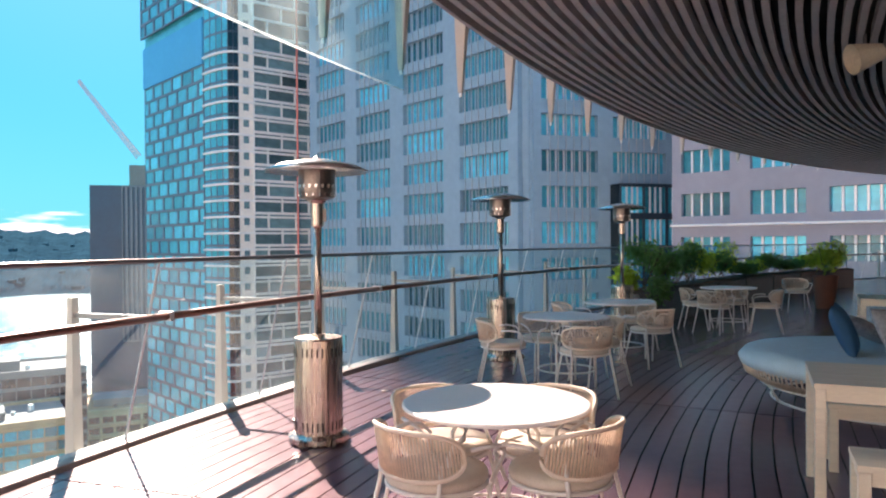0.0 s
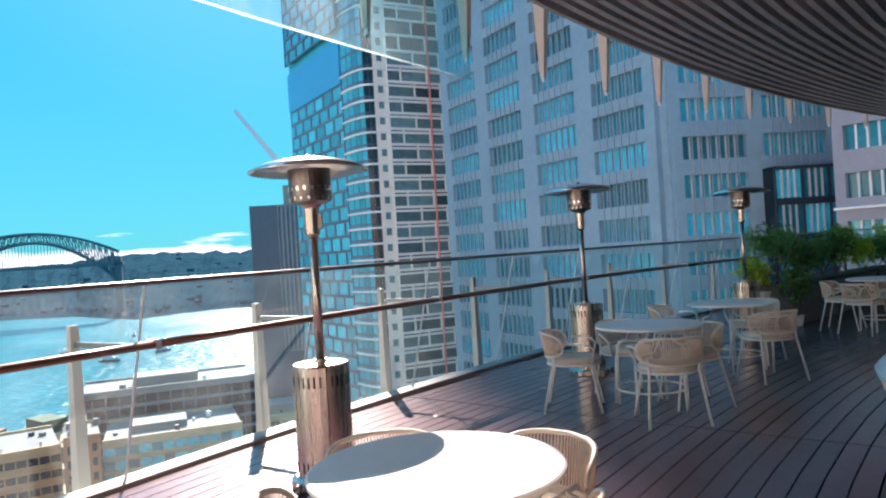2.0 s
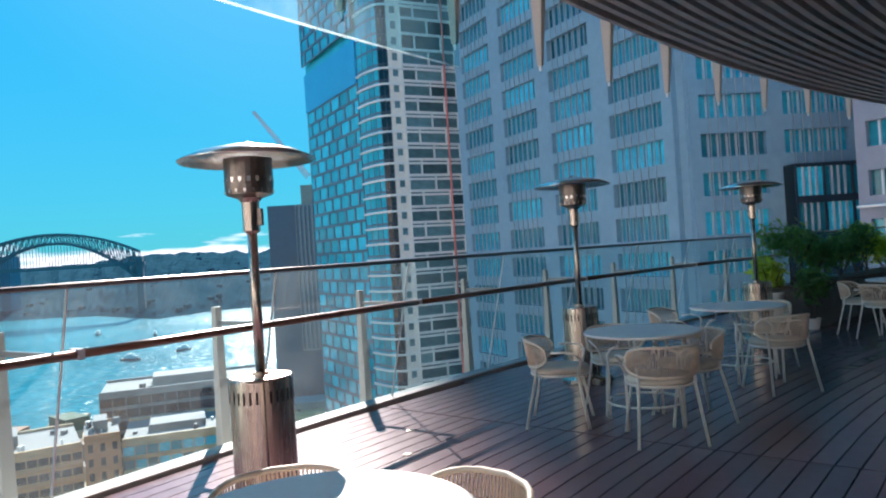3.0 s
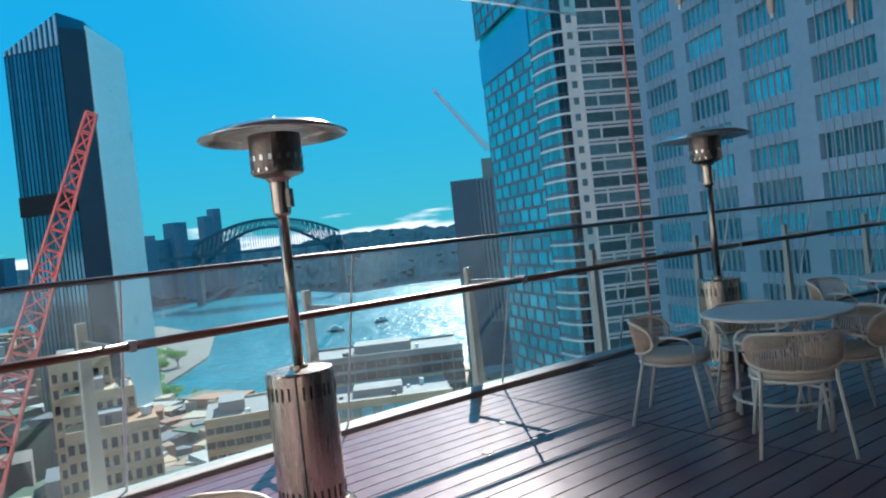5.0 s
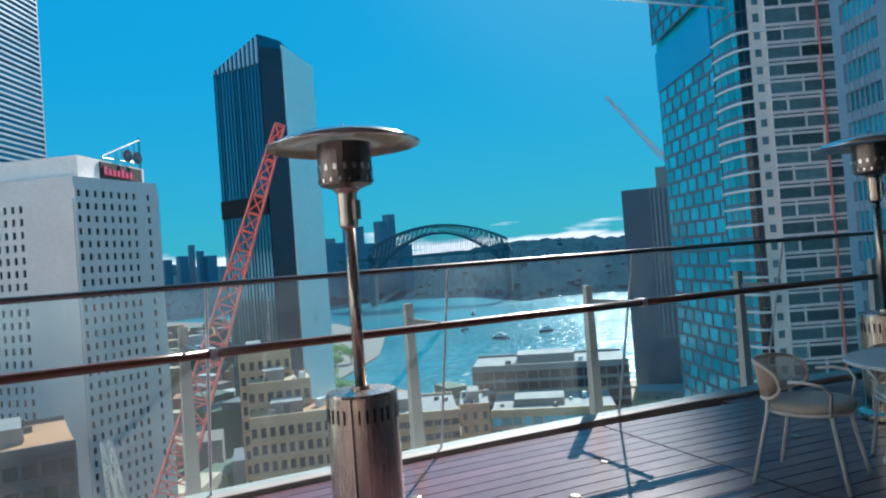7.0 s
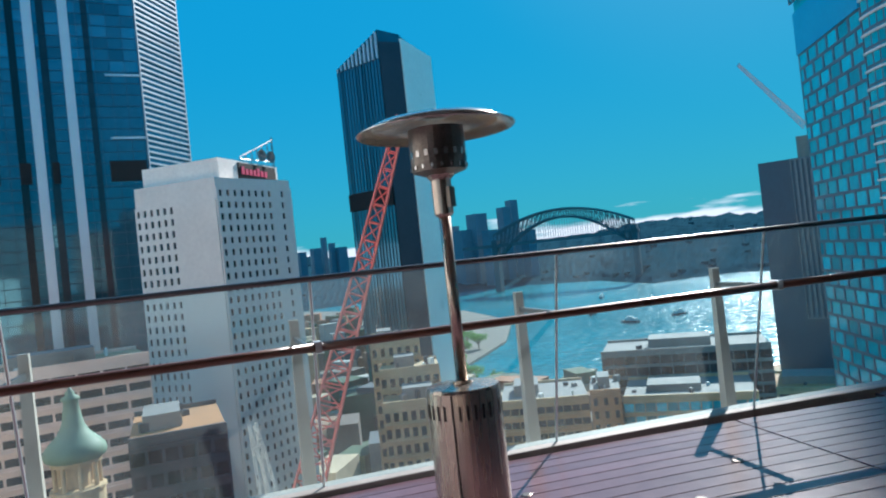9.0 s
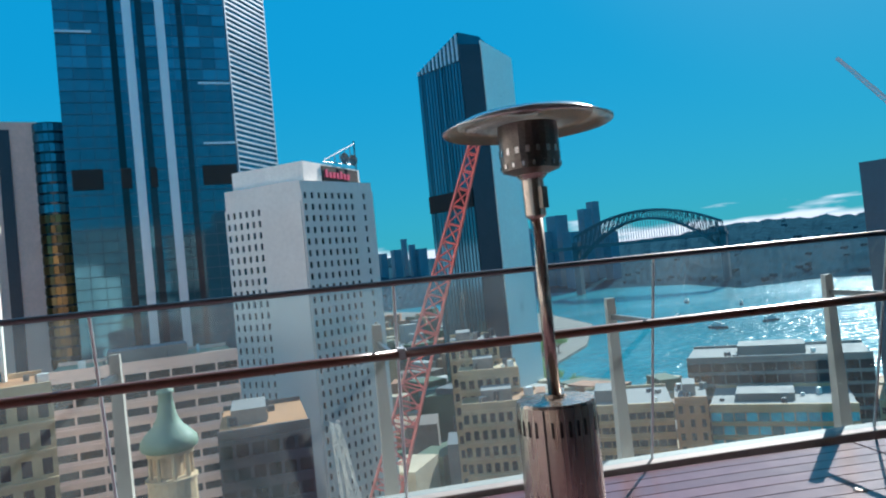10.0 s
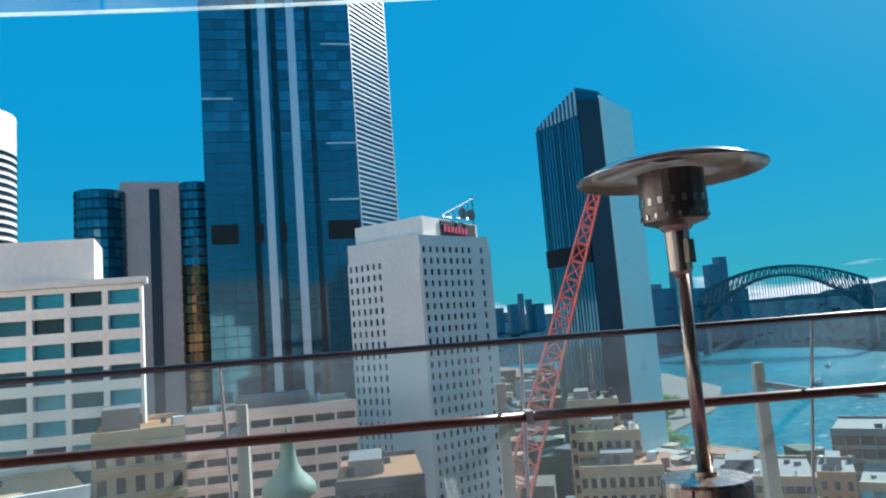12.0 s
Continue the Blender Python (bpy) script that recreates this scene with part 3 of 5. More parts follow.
def patio_heater(x, y, turn, label):
    t = thing("patio_heater", pose(x, y, 0, 0, 0, turn), label, "patio heater", "patio heaters along the balustrade")
    bm = B()
    lathe(bm, ((0.22, 0.0), (0.235, 0.012), (0.235, 0.05), (0.20, 0.075)), 32)
    part("base", bm, M["steel"], t, smooth=False)
    bm = B()
    lathe(bm, ((0.187, 0.07), (0.187, 0.79), (0.180, 0.805), (0.05, 0.815), (0.05, 0.83)), 40)
    can = part("canister", bm, M["steel"], t, smooth=False)
    for z in (0.70, 0.14):
        for i in range(30):
            if i % 6 == 5:
                continue
            ob = new("vent_slot", slot_mesh)
            ob.parent = can
            ob.matrix_basis = Matrix.Rotation(2 * math.pi * i / 30, 4, "Z") @ Matrix.Translation((0, 0, z))
    bm = B()
    box(bm, -0.004, 0.004, 0.186, 0.1905, 0.08, 0.79, Matrix.Rotation(radians(205), 4, "Z"))
    part("door_seam", bm, M["slot"], can)
    bm = B()
    lathe(bm, ((0.030, 0.81), (0.030, 1.72)), 18)
    part("pole", bm, M["steel"], t, smooth=True)
    bm = B()
    lathe(bm, ((0.035, 1.655), (0.05, 1.67), (0.052, 1.84), (0.075, 1.865)), 20)
    part("neck", bm, M["steel"], t, smooth=False)
    bm = B()
    box(bm, 0.045, 0.07, -0.02, 0.02, 1.70, 1.80)
    part("gas_valve", bm, M["steel_dark"], t)
    bm = B()
    lathe(bm, ((0.075, 1.865), (0.135, 1.885), (0.142, 1.93), (0.142, 2.10)), 28)
    head = part("burner", bm, M["steel_dark"], t, "sooty burner cylinder")
    for i in range(18):
        for mesh, turn_ in ((louvre_mesh, i), (rim_mesh, i + 0.5)):
            ob = new("burner_opening", mesh)
            ob.parent = head
            ob.matrix_basis = Matrix.Rotation(2 * math.pi * turn_ / 18, 4, "Z")
    bm = B()
    lathe(bm, ((0.40, 2.085), (0.405, 2.092), (0.30, 2.14), (0.12, 2.178), (0.03, 2.185), (0.012, 2.205), (0.012, 2.18), (0.12, 2.168), (0.30, 2.13)), 48, cap=False)
    v = [w for w in bm.verts]
    n = 48
    for i in range(n):
        bm.faces.new((v[8 * n + i], v[8 * n + (i + 1) % n], v[(i + 1) % n], v[i]))
    part("reflector_dish", bm, M["dish"], t, "polished round reflector", smooth=True)
    for i in range(2):
        bm = B()
        lathe(bm, ((0.035, -0.012), (0.035, 0.012)), 14, Matrix.Translation((0.12 - 0.24 * i, -0.25, 0.036)) @ Matrix.Rotation(radians(90), 4, "Y"))
        part("wheel", bm, M["steel_dark"], t)
    return t


patio_heater(-1.01, 5.57, 10, "tall steel patio heater on the sunlit deck by the balustrade")
patio_heater(0.53, 9.48, 60, "tall steel patio heater in shade beside a round table")
patio_heater(2.66, 12.2, 120, "tall steel patio heater near the planter")


def armchair():
    t = thing("armchair", pose(0, 0, 0), "white tubular armchair with beige woven rope back", "chair", "armchairs round the tables")
    bm = B()
    lathe(bm, ((0.20, 0.425), (0.235, 0.432), (0.245, 0.45), (0.235, 0.475), (0.16, 0.485), (0.0001, 0.487)), 28)
    part("seat", bm, M["cushion"], t, "round cream seat pad", smooth=True)
    bm = B()
    tube(bm, [(0.235 * math.cos(a), 0.235 * math.sin(a), 0.42) for a in (2 * math.pi * i / 24 for i in range(24))], 0.011, closed=True)
    part("seat_ring", bm, M["white"], t, smooth=True)

    def on_back(u, z):
        a = radians(90 - 78 * u)
        return Vector((0.268 * math.cos(a), 0.245 * math.sin(a) + 0.02 + 0.16 * (z - 0.55), z))

    def half(u):
        return 0.11 * (1 - abs(u) ** 3.2) ** 0.5
    zc = 0.598
    bm = B()
    loop = [on_back(math.copysign(abs(math.cos(q)) ** 0.6, math.cos(q)), zc + math.copysign(abs(math.sin(q)) ** 0.8, math.sin(q)) * 0.11) for q in (2 * math.pi * i / 40 for i in range(40))]
    tube(bm, loop, 0.0115, closed=True)
    back = part("backrest", bm, M["creamcoat"], t, "cream tubular back frame", smooth=True)
    bm = B()
    for i in range(-22, 23):
        u = i / 23
        h = half(u)
        if h > 0.02:
            tube(bm, [on_back(u, zc - h), on_back(u, zc), on_back(u, zc + h)], 0.0042, 5)
    part("rope_weave", bm, M["rope"], back, "upright beige ropes", smooth=True)
    for sx in (-1, 1):
        bm = B()
        tube(bm, [(sx * 0.17, -0.155, 0.43), (sx * 0.225, -0.235, 0.0)], 0.0115)
        part("leg", bm, M["white"], t, smooth=True)
        bm = B()
        tube(bm, [(sx * 0.205, 0.16, 0.56), (sx * 0.20, 0.175, 0.43), (sx * 0.245, 0.27, 0.0)], 0.0115)
        part("leg", bm, M["white"], t, smooth=True)
        bm = B()
        tube(bm, [(sx * 0.258, 0.03, 0.615), (sx * 0.285, -0.06, 0.62), (sx * 0.285, -0.15, 0.605), (sx * 0.255, -0.19, 0.56), (sx * 0.20, -0.165, 0.42)], 0.010)
        part("arm", bm, M["white"], t, smooth=True)
    return t


chair = armchair()


def seat_at(tx, ty, ang, dist=0.62, turn=0, first=[True]):
    """A chair round a table, its back away from it."""
    x, y = tx + dist * math.cos(radians(ang)), ty + dist * math.sin(radians(ang))
    m = pose(x, y, 0, 0, 0, ang - 90 + turn)
    if first[0]:
        first[0] = False
        chair.matrix_world = m
        return chair
    return copy_thing(chair, m)


def round_table():
    t = thing("round_table", pose(0, 0, 0), "white round metal cafe table", "table", "round cafe tables")
    bm = B()
    lathe(bm, ((0.445, 0.722), (0.46, 0.728), (0.46, 0.74), (0.452, 0.745)), 56)
    part("tabletop", bm, M["top"], t)
    bm = B()
    tube(bm, [(0.30 * math.cos(a), 0.30 * math.sin(a), 0.18) for a in (2 * math.pi * i / 28 for i in range(28))], 0.009, closed=True)
    part("stretcher_ring", bm, M["white"], t, smooth=True)
    for i in range(4):
        a = radians(45 + 90 * i)
        c, s = math.cos(a), math.sin(a)
        bm = B()
        tube(bm, [(q * c, q * s, z) for q, z in ((0.25, 0.722), (0.20, 0.66), (0.22, 0.60), (0.28, 0.58), (0.315, 0.53), (0.32, 0.0))], 0.0125)
        part("leg", bm, M["white"], t, smooth=True)
    return t


TABLES = ((0.32, 3.60, 0), (1.17, 7.73, 20), (2.10, 9.55, 35), (4.52, 12.5, 10))
tab = round_table()
tab.matrix_world = pose(*TABLES[0][:2], 0, 0, 0, TABLES[0][2])
for x, y, a in TABLES[1:]:
    copy_thing(tab, pose(x, y, 0, 0, 0, a))
for ang, d, turn in ((52, 0.41, 0), (130, 0.41, 0), (214, 0.34, 12), (334, 0.33, -14)):
    seat_at(*TABLES[0][:2], ang, d, turn)
for ang, d in ((181, 0.67), (284, 0.49), (20, 0.37), (112, 0.54)):
    seat_at(*TABLES[1][:2], ang, d)
for ang, d in ((296, 0.60), (60, 0.62), (160, 0.62)):
    seat_at(*TABLES[2][:2], ang, d)
for ang, d in ((152, 0.52), (222, 0.44), (341, 0.57), (66, 0.6)):
    seat_at(*TABLES[3][:2], ang, d)


def trestle(name, m, length, width, height, label, category, leg=0.07):
    t = thing(name, m, label, category)
    n = max(3, round(width / 0.15))
    for i in range(n):
        bm = B()
        y0 = -width / 2 + width * i / n
        box(bm, 0, length, y0 + 0.002, y0 + width / n - 0.002, height - 0.03, height)
        part("slat", bm, M["timber"], t)
    bm = B()
    box(bm, 0.02, length - 0.02, -width / 2 + 0.02, -width / 2 + 0.05, height - 0.10, height - 0.031)
    box(bm, 0.02, length - 0.02, width / 2 - 0.05, width / 2 - 0.02, height - 0.10, height - 0.031)
    box(bm, 0.02, 0.05, -width / 2 + 0.051, width / 2 - 0.051, height - 0.10, height - 0.031)
    part("apron", bm, M["timber"], t)
    for x in (0.0, length - leg):
        for y in (-width / 2, width / 2 - leg):
            bm = B()
            box(bm, x + 0.004, x + leg, y + 0.004, y + leg - 0.004, 0, height - 0.031)
            part("leg", bm, M["timber"], t, bevel=0.004)
    return t


trestle("dining_table", pose(2.22, 4.47, 0, 0, 0, -21), 1.9, 0.80, 0.74, "pale timber slatted outdoor dining table", "table", 0.06)
trestle("bench", pose(2.10, 3.74, 0, 0, 0, -21), 1.8, 0.36, 0.45, "pale timber slatted outdoor bench beside the table", "bench", 0.06)
trestle("bench", pose(2.60, 5.06, 0, 0, 0, -21), 1.8, 0.36, 0.45, "pale timber outdoor bench between table and daybed", "bench", 0.06)
trestle("dining_table", pose(5.6, 10.4, 0, 0, 0, -25), 1.8, 0.9, 0.74, "pale timber dining table with a bowl near the planter", "table")


def pillow(m, w, material, label):
    bm = B()
    bmesh.ops.create_grid(bm, x_segments=12, y_segments=12, size=0.5)
    for s in (1,):
        top = list(bm.verts)
    for q in top:
        u, k = abs(q.co.x) * 2, abs(q.co.y) * 2
        q.co.z = 0.16 * ((1 - u ** 3) * (1 - k ** 3)) ** 0.6
        q.co.x *= 1 - 0.08 * (1 - k * k)
        q.co.y *= 1 - 0.08 * (1 - u * u)
    geo = bmesh.ops.duplicate(bm, geom=list(bm.verts) + list(bm.edges) + list(bm.faces))
    for q in geo["geom"]:
        if isinstance(q, bmesh.types.BMVert):
            q.co.z *= -1
    bmesh.ops.remove_doubles(bm, verts=bm.verts, dist=0.0005)
    ob = part("pillow", bm, material, smooth=True)
    ob.matrix_world = m @ Matrix.Diagonal((w, w, w, 1))
    return tagged(ob, label, "pillow", "pillows on the daybed")


def daybed(x, y):
    t = thing("round_daybed", pose(x, y, 0), "round woven rope daybed with pale blue mattress", "daybed")
    bm = B()
    lathe(bm, ((1.18, 0.30), (1.26, 0.34), (1.28, 0.40), (1.22, 0.47), (1.0, 0.49), (0.0001, 0.49)), 64)
    part("mattress", bm, M["bluefab"], t, "pale blue mattress", smooth=True)
    bm = B()
    for i in range(150):
        a = 2 * math.pi * i / 150
        tube(bm, [(1.24 * math.cos(a), 1.24 * math.sin(a), 0.34), (1.22 * math.cos(a), 1.22 * math.sin(a), 0.26), (1.08 * math.cos(a), 1.08 * math.sin(a), 0.18)], 0.010, 5)
    part("rope_apron", bm, M["rope"], t, "beige rope weave", smooth=True)
    for q, z in ((1.08, 0.17), (0.98, 0.012)):
        bm = B()
        tube(bm, [(q * math.cos(a), q * math.sin(a), z) for a in (2 * math.pi * i / 56 for i in range(56))], 0.012, closed=True)
        part("frame_ring", bm, M["white"], t, smooth=True)
    for i in range(10):
        a = 2 * math.pi * i / 10
        bm = B()
        tube(bm, [(1.08 * math.cos(a), 1.08 * math.sin(a), 0.17), (0.98 * math.cos(a), 0.98 * math.sin(a), 0.012)], 0.011)
        part("leg", bm, M["white"], t, smooth=True)


DX, DY = 4.05, 6.95
daybed(DX, DY)
pillow(pose(DX - 0.45, DY - 0.15, 0.70, 68, 0, 60), 0.52, M["navy"], "navy blue scatter pillow on the daybed")
pillow(pose(DX - 0.15, DY - 0.45, 0.70, 66, 0, 35), 0.52, M["greyfab"], "grey patterned scatter pillow on the daybed")
pillow(pose(DX + 0.15, DY - 0.75, 0.69, 64, 0, 20), 0.48, M["navy"], "navy blue scatter pillow leaning on a grey one")
pillow(pose(DX + 0.05, DY + 0.45, 0.64, 30, 0, 80), 0.5, M["greyfab"], "grey scatter pillow lying on the daybed")


def leaves(bm, centre, size, count, leaf, rng, lift=0.0):
    for _ in range(count):
        d = Vector((rng.gauss(0, 1), rng.gauss(0, 1), rng.gauss(0, 1))).normalized() * rng.random() ** 0.4
        p = Vector(centre) + Vector((d.x * size[0], d.y * size[1], d.z * size[2]))
        n = Vector((rng.gauss(0, 1), rng.gauss(0, 1), rng.gauss(0.6, 1))).normalized()
        s = n.orthogonal().normalized()
        s.rotate(Matrix.Rotation(rng.random() * 6.28, 3, n))
        u = n.cross(s)
        k = leaf * (0.6 + 0.8 * rng.random())
        v = [bm.verts.new(p + q) for q in (-s * k, u * k * 0.35 + n * k * 0.1, s * k, -u * k * 0.35 + n * k * 0.1)]
        bm.faces.new(v)


rng = random.Random(5)


def shrub(x, y, z, w, h, material, label, count=420, leaf=0.06):
    t = thing("shrub", pose(x, y, z), label, "shrub", "shrubs in the planters")
    for i in range(5):
        bm = B()
        a = rng.random() * 6.28
        tube(bm, [(0, 0, 0), (0.25 * w * math.cos(a), 0.25 * w * math.sin(a), h * 0.45), (0.45 * w * math.cos(a), 0.45 * w * math.sin(a), h * 0.8)], 0.012, 5, r1=0.004)
        part("stem", bm, M["bark"], t)
    bm = B()
    for i in range(7):
        a, q = rng.random() * 6.28, 0.3 * w * rng.random()
        leaves(bm, (q * math.cos(a), q * math.sin(a), h * (0.4 + 0.4 * rng.random())), (w * 0.34, w * 0.34, h * 0.3), count // 7, leaf, rng)
    part("crown", bm, material, t, smooth=False)


# planter boxes along the far end of the deck
for i in range(7):
    a = 31.6 + 2.75 * i
    m = ring_pose(43.15, a, 0)
    t = thing("planter_box", m, "dark rectangular planter box on the deck", "planter", "planter boxes along the balustrade")
    bm = B()
    box(bm, -0.98, 0.98, -0.35, 0.35, 0, 0.56)
    box(bm, -1.0, 1.0, -0.37, 0.37, 0.561, 0.60)
    part("trough", bm, M["planter"], t, bevel=0.01)
    bm = B()
    box(bm, -0.93, 0.93, -0.31, 0.31, 0.601, 0.63)
    part("soil", bm, M["bark"], t)
    for j in range(3):
        p = m @ Vector((-0.65 + 0.65 * j, 0.08 * rng.random(), 0.6))
        h = (0.85 if i < 3 else 0.5) * (0.8 + 0.5 * rng.random())
        light = i >= 2 and rng.random() < 0.55 or i == 1 and j == 2
        shrub(p.x, p.y, p.z, 0.85, h, M["leaf"] if light else M["leafdark"], "bushy light green shrub in a planter" if light else "dark green bushy shrub in a planter", 520)


def potted(x, y, r, h, w, ph, material, pot, label, plabel):
    t = thing("plant_pot", pose(x, y, 0), plabel, "plant pot")
    bm = B()
    lathe(bm, ((r * 0.75, 0), (r, h * 0.9), (r * 1.06, h * 0.9), (r * 1.06, h), (r * 0.9, h), (r * 0.88, h * 0.9)), 24)
    part("pot", bm, pot, t)
    shrub(x, y, h * 0.9, w, ph, material, label, 420, 0.07)


potted(3.05, 13.6, 0.20, 0.55, 0.6, 0.6, M["leaf"], M["white"], "yellow-green leafy plant in a white pot", "white round plant pot on the deck")
potted(8.1, 16.6, 0.26, 0.75, 0.95, 0.85, M["leaf"], M["terracotta"], "light green leafy plant in a brown pot", "red-brown plant pot by the planters")
potted(3.55, 13.35, 0.11, 0.16, 0.5, 0.75, M["leafdark"], M["white"], "dark green climbing plant in a small white pot", "small white plant pot on the deck")
seat_at(7.05, 15.5, 80, 0.3)

# small round deck lights
for x, y in ((-0.74, 7.41), (-0.53, 6.73), (-1.35, 6.2), (0.1, 8.6)):
    t = thing("deck_light", pose(x, y, 0), "small round recessed metal deck light", "deck light", "recessed deck lights")
    bm = B()
    lathe(bm, ((0.035, 0.0), (0.035, 0.006), (0.026, 0.009)), 16)
    part("rim", bm, M["steel_dark"], t)

# bowl on the far table
bm = B()
lathe(bm, ((0.08, 0.742), (0.22, 0.80), (0.23, 0.80), (0.09, 0.752)), 24)
ob = part("bowl", bm, M["navy"], smooth=True)
ob.matrix_world = pose(6.2, 10.15, 0)
tagged(ob, "dark blue bowl on the far timber table", "bowl")

# spotlight under the soffit
spot = thing("ceiling_spotlight", pose(4.93, 8.95, 3.96, 0, 0, 0), "cream cone spotlight under the slatted soffit", "spotlight")
bm = B()
lathe(bm, ((0.10, 0.20), (0.19, -0.16), (0.18, -0.16), (0.09, 0.19)), 20, Matrix.Translation((0, 0, -0.20)) @ Matrix.Rotation(radians(75), 4, "Y"), cap=True)
part("shade", bm, M["lampshade"], spot)
bm = B()
box(bm, -0.015, 0.015, -0.015, 0.015, -0.1, 0.07)
part("stem", bm, M["railmetal"], spot)


# ---- the city beyond the balustrade ----
GROUND = -85.0
EARLY, LATE = (0.24, 0.11), (1.65, 3.5)


def polar(bearing, d, eye=EARLY):
    return Vector((eye[0] + d * math.sin(radians(bearing)), eye[1] + d * math.cos(radians(bearing))))


def high(elev, d):
    return 1.46 + d * math.tan(radians(elev))


def prism(bm, pts, z0, z1):
    lo = [bm.verts.new((p[0], p[1], z0)) for p in pts]
    up = [bm.verts.new((p[0], p[1], z1)) for p in pts]
    n = len(pts)
    for i in range(n):
        bm.faces.new((lo[i], lo[(i + 1) % n], up[(i + 1) % n], up[i]))
    bm.faces.new(list(reversed(lo)))
    bm.faces.new(up)


def building(name, pts, z1, material, label, category="building", z0=GROUND):
    c = sum((Vector((p[0], p[1])) for p in pts), Vector((0, 0))) / len(pts)
    t = thing(name, pose(c.x, c.y, z0), label, category)
    bm = B()
    prism(bm, pts, z0, z1)
    under(part("core", bm, material), t)
    return t


UNIT = {}


def unit_box(material):
    if material.name not in UNIT:
        bm = B()
        box(bm, -0.5, 0.5, -0.5, 0.5, -0.5, 0.5)
        UNIT[material.name] = mesh_of("pane", bm, material)
    return UNIT[material.name]


def pierced(w, z0, z1, depth, holes, m):
    """One connected wall skin with its openings and their reveals."""
    xs = sorted({0.0, w} | {round(v, 4) for h in holes for v in h[1:3]})
    zs = sorted({round(z0, 4), round(z1, 4)} | {round(v, 4) for h in holes for v in h[3:5]})
    xi, zi = {v: i for i, v in enumerate(xs)}, {v: i for i, v in enumerate(zs)}
    gap = set()
    for _, x0, x1, a, b in holes:
        for i in range(xi[round(x0, 4)], xi[round(x1, 4)]):
            for j in range(zi[round(a, 4)], zi[round(b, 4)]):
                gap.add((i, j))
    bm = B()
    made = {}

    def vert(i, j, back):
        key = (i, j, back)
        if key not in made:
            made[key] = bm.verts.new(m @ Vector((xs[i], 0 if back else -depth, zs[j])))
        return made[key]
    nx_, nz_ = len(xs) - 1, len(zs) - 1
    for i in range(nx_):
        for j in range(nz_):
            if (i, j) in gap:
                continue
            bm.faces.new((vert(i, j, 0), vert(i + 1, j, 0), vert(i + 1, j + 1, 0), vert(i, j + 1, 0)))
            for di, dj, e in ((-1, 0, ((i, j), (i, j + 1))), (1, 0, ((i + 1, j), (i + 1, j + 1))), (0, -1, ((i, j), (i + 1, j))), (0, 1, ((i, j + 1), (i + 1, j + 1)))):
                o = (i + di, j + dj)
                if o in gap or not (0 <= o[0] < nx_ and 0 <= o[1] < nz_):
                    bm.faces.new((vert(*e[0], 0), vert(*e[1], 0), vert(*e[1], 1), vert(*e[0], 1)))
    return bm


def facade(t, p, q, z0, z1, fh, bays, fw, fz, glass, wall, mull=0, depth=0.4, cap=300, stagger=0.0, mullmat=None, blank=()):
    """Piers and spandrels stand proud of the core, panes are set back between them; p to q runs left to right seen from outside."""
    d = (q - p)
    w = d.length
    d.normalize()
    m = Matrix(((d.x, -d.y, 0, p.x), (d.y, d.x, 0, p.y), (0, 0, 1, 0), (0, 0, 0, 1)))
    bw = w / bays
    n = int((z1 - z0) / fh)
    restbm, mulbm = B(), B()
    count = 0
    holes = []
    for f in range(n):
        top = z1 - f * fh
        h = fh * fz
        zc = top - fh * (1 - fz) / 2 - h / 2
        off = stagger * bw * (f % 2)
        for i in range(bays + (1 if stagger else 0)):
            x0 = i * bw + bw * (1 - fw) / 2 - off
            x1 = min(w - 0.1, x0 + bw * fw)
            x0 = max(0.1, x0)
            if x1 - x0 < 0.25 or i in blank:
                continue
            holes.append((f, x0, x1, zc - h / 2, zc + h / 2))
            if count < cap:
                ob = new("pane", unit_box(glass))
                ob.parent = t
                ob.matrix_parent_inverse = t.matrix_world.inverted()
                ob.matrix_basis = m @ Matrix.Translation(((x0 + x1) / 2, -0.04, zc)) @ Matrix.Diagonal((x1 - x0 - 0.01, 0.1, h - 0.01, 1))
                count += 1
            else:
                box(restbm, x0 + 0.005, x1 - 0.005, -0.09, 0.01, zc - h / 2, zc + h / 2, m)
            for k in range(1, mull + 1):
                xm = x0 + (x1 - x0) * k / (mull + 1)
                box(mulbm, xm - 0.09, xm + 0.09, -0.28, -0.09, zc - h / 2, zc + h / 2, m)
    wallbm = pierced(w, z1 - n * fh, z1, depth, holes, m)
    under(part("wall", wallbm, wall), t)
    if len(restbm.verts):
        under(part("panes", restbm, glass), t)["kind"] = "stuff"
    else:
        restbm.free()
    if len(mulbm.verts):
        under(part("mullions", mulbm, mullmat or M["silver"]), t)["kind"] = "stuff"
    else:
        mulbm.free()


def band(t, pts, z0, z1, material, name="slab_edge", label=""):
    bm = B()
    prism(bm, pts, z0, z1)
    return under(part(name, bm, material, None, label), t)


# tower with a chequered face and a rounded corner
K, L, Rr = polar(-19.9, 147), polar(-25.5, 186), polar(-11.6, 158)
corner = []
ul, ur = (L - K).normalized(), (Rr - K).normalized()
ka, kb = K + ul * 9, K + ur * 3
for i in range(7):
    s = i / 6
    corner.append(ka * (1 - s) ** 2 + K * 2 * s * (1 - s) + kb * s * s)
foot = [L] + corner + [Rr, Rr + Vector((6, 34)), L + Vector((12, 26))]
TOP = 150
t = building("chequered_tower", foot, TOP, M["qqglass"], "tall tower with staggered blue windows and pale slab edges", "tower")
FH = 3.3
z_gap0, z_gap1 = 39.2, 48.8
facade(t, L, ka, GROUND, z_gap0, FH, 6, 0.84, 0.82, M["qqglass"], M["mauveclad"], depth=0.22, cap=160, stagger=0.5)
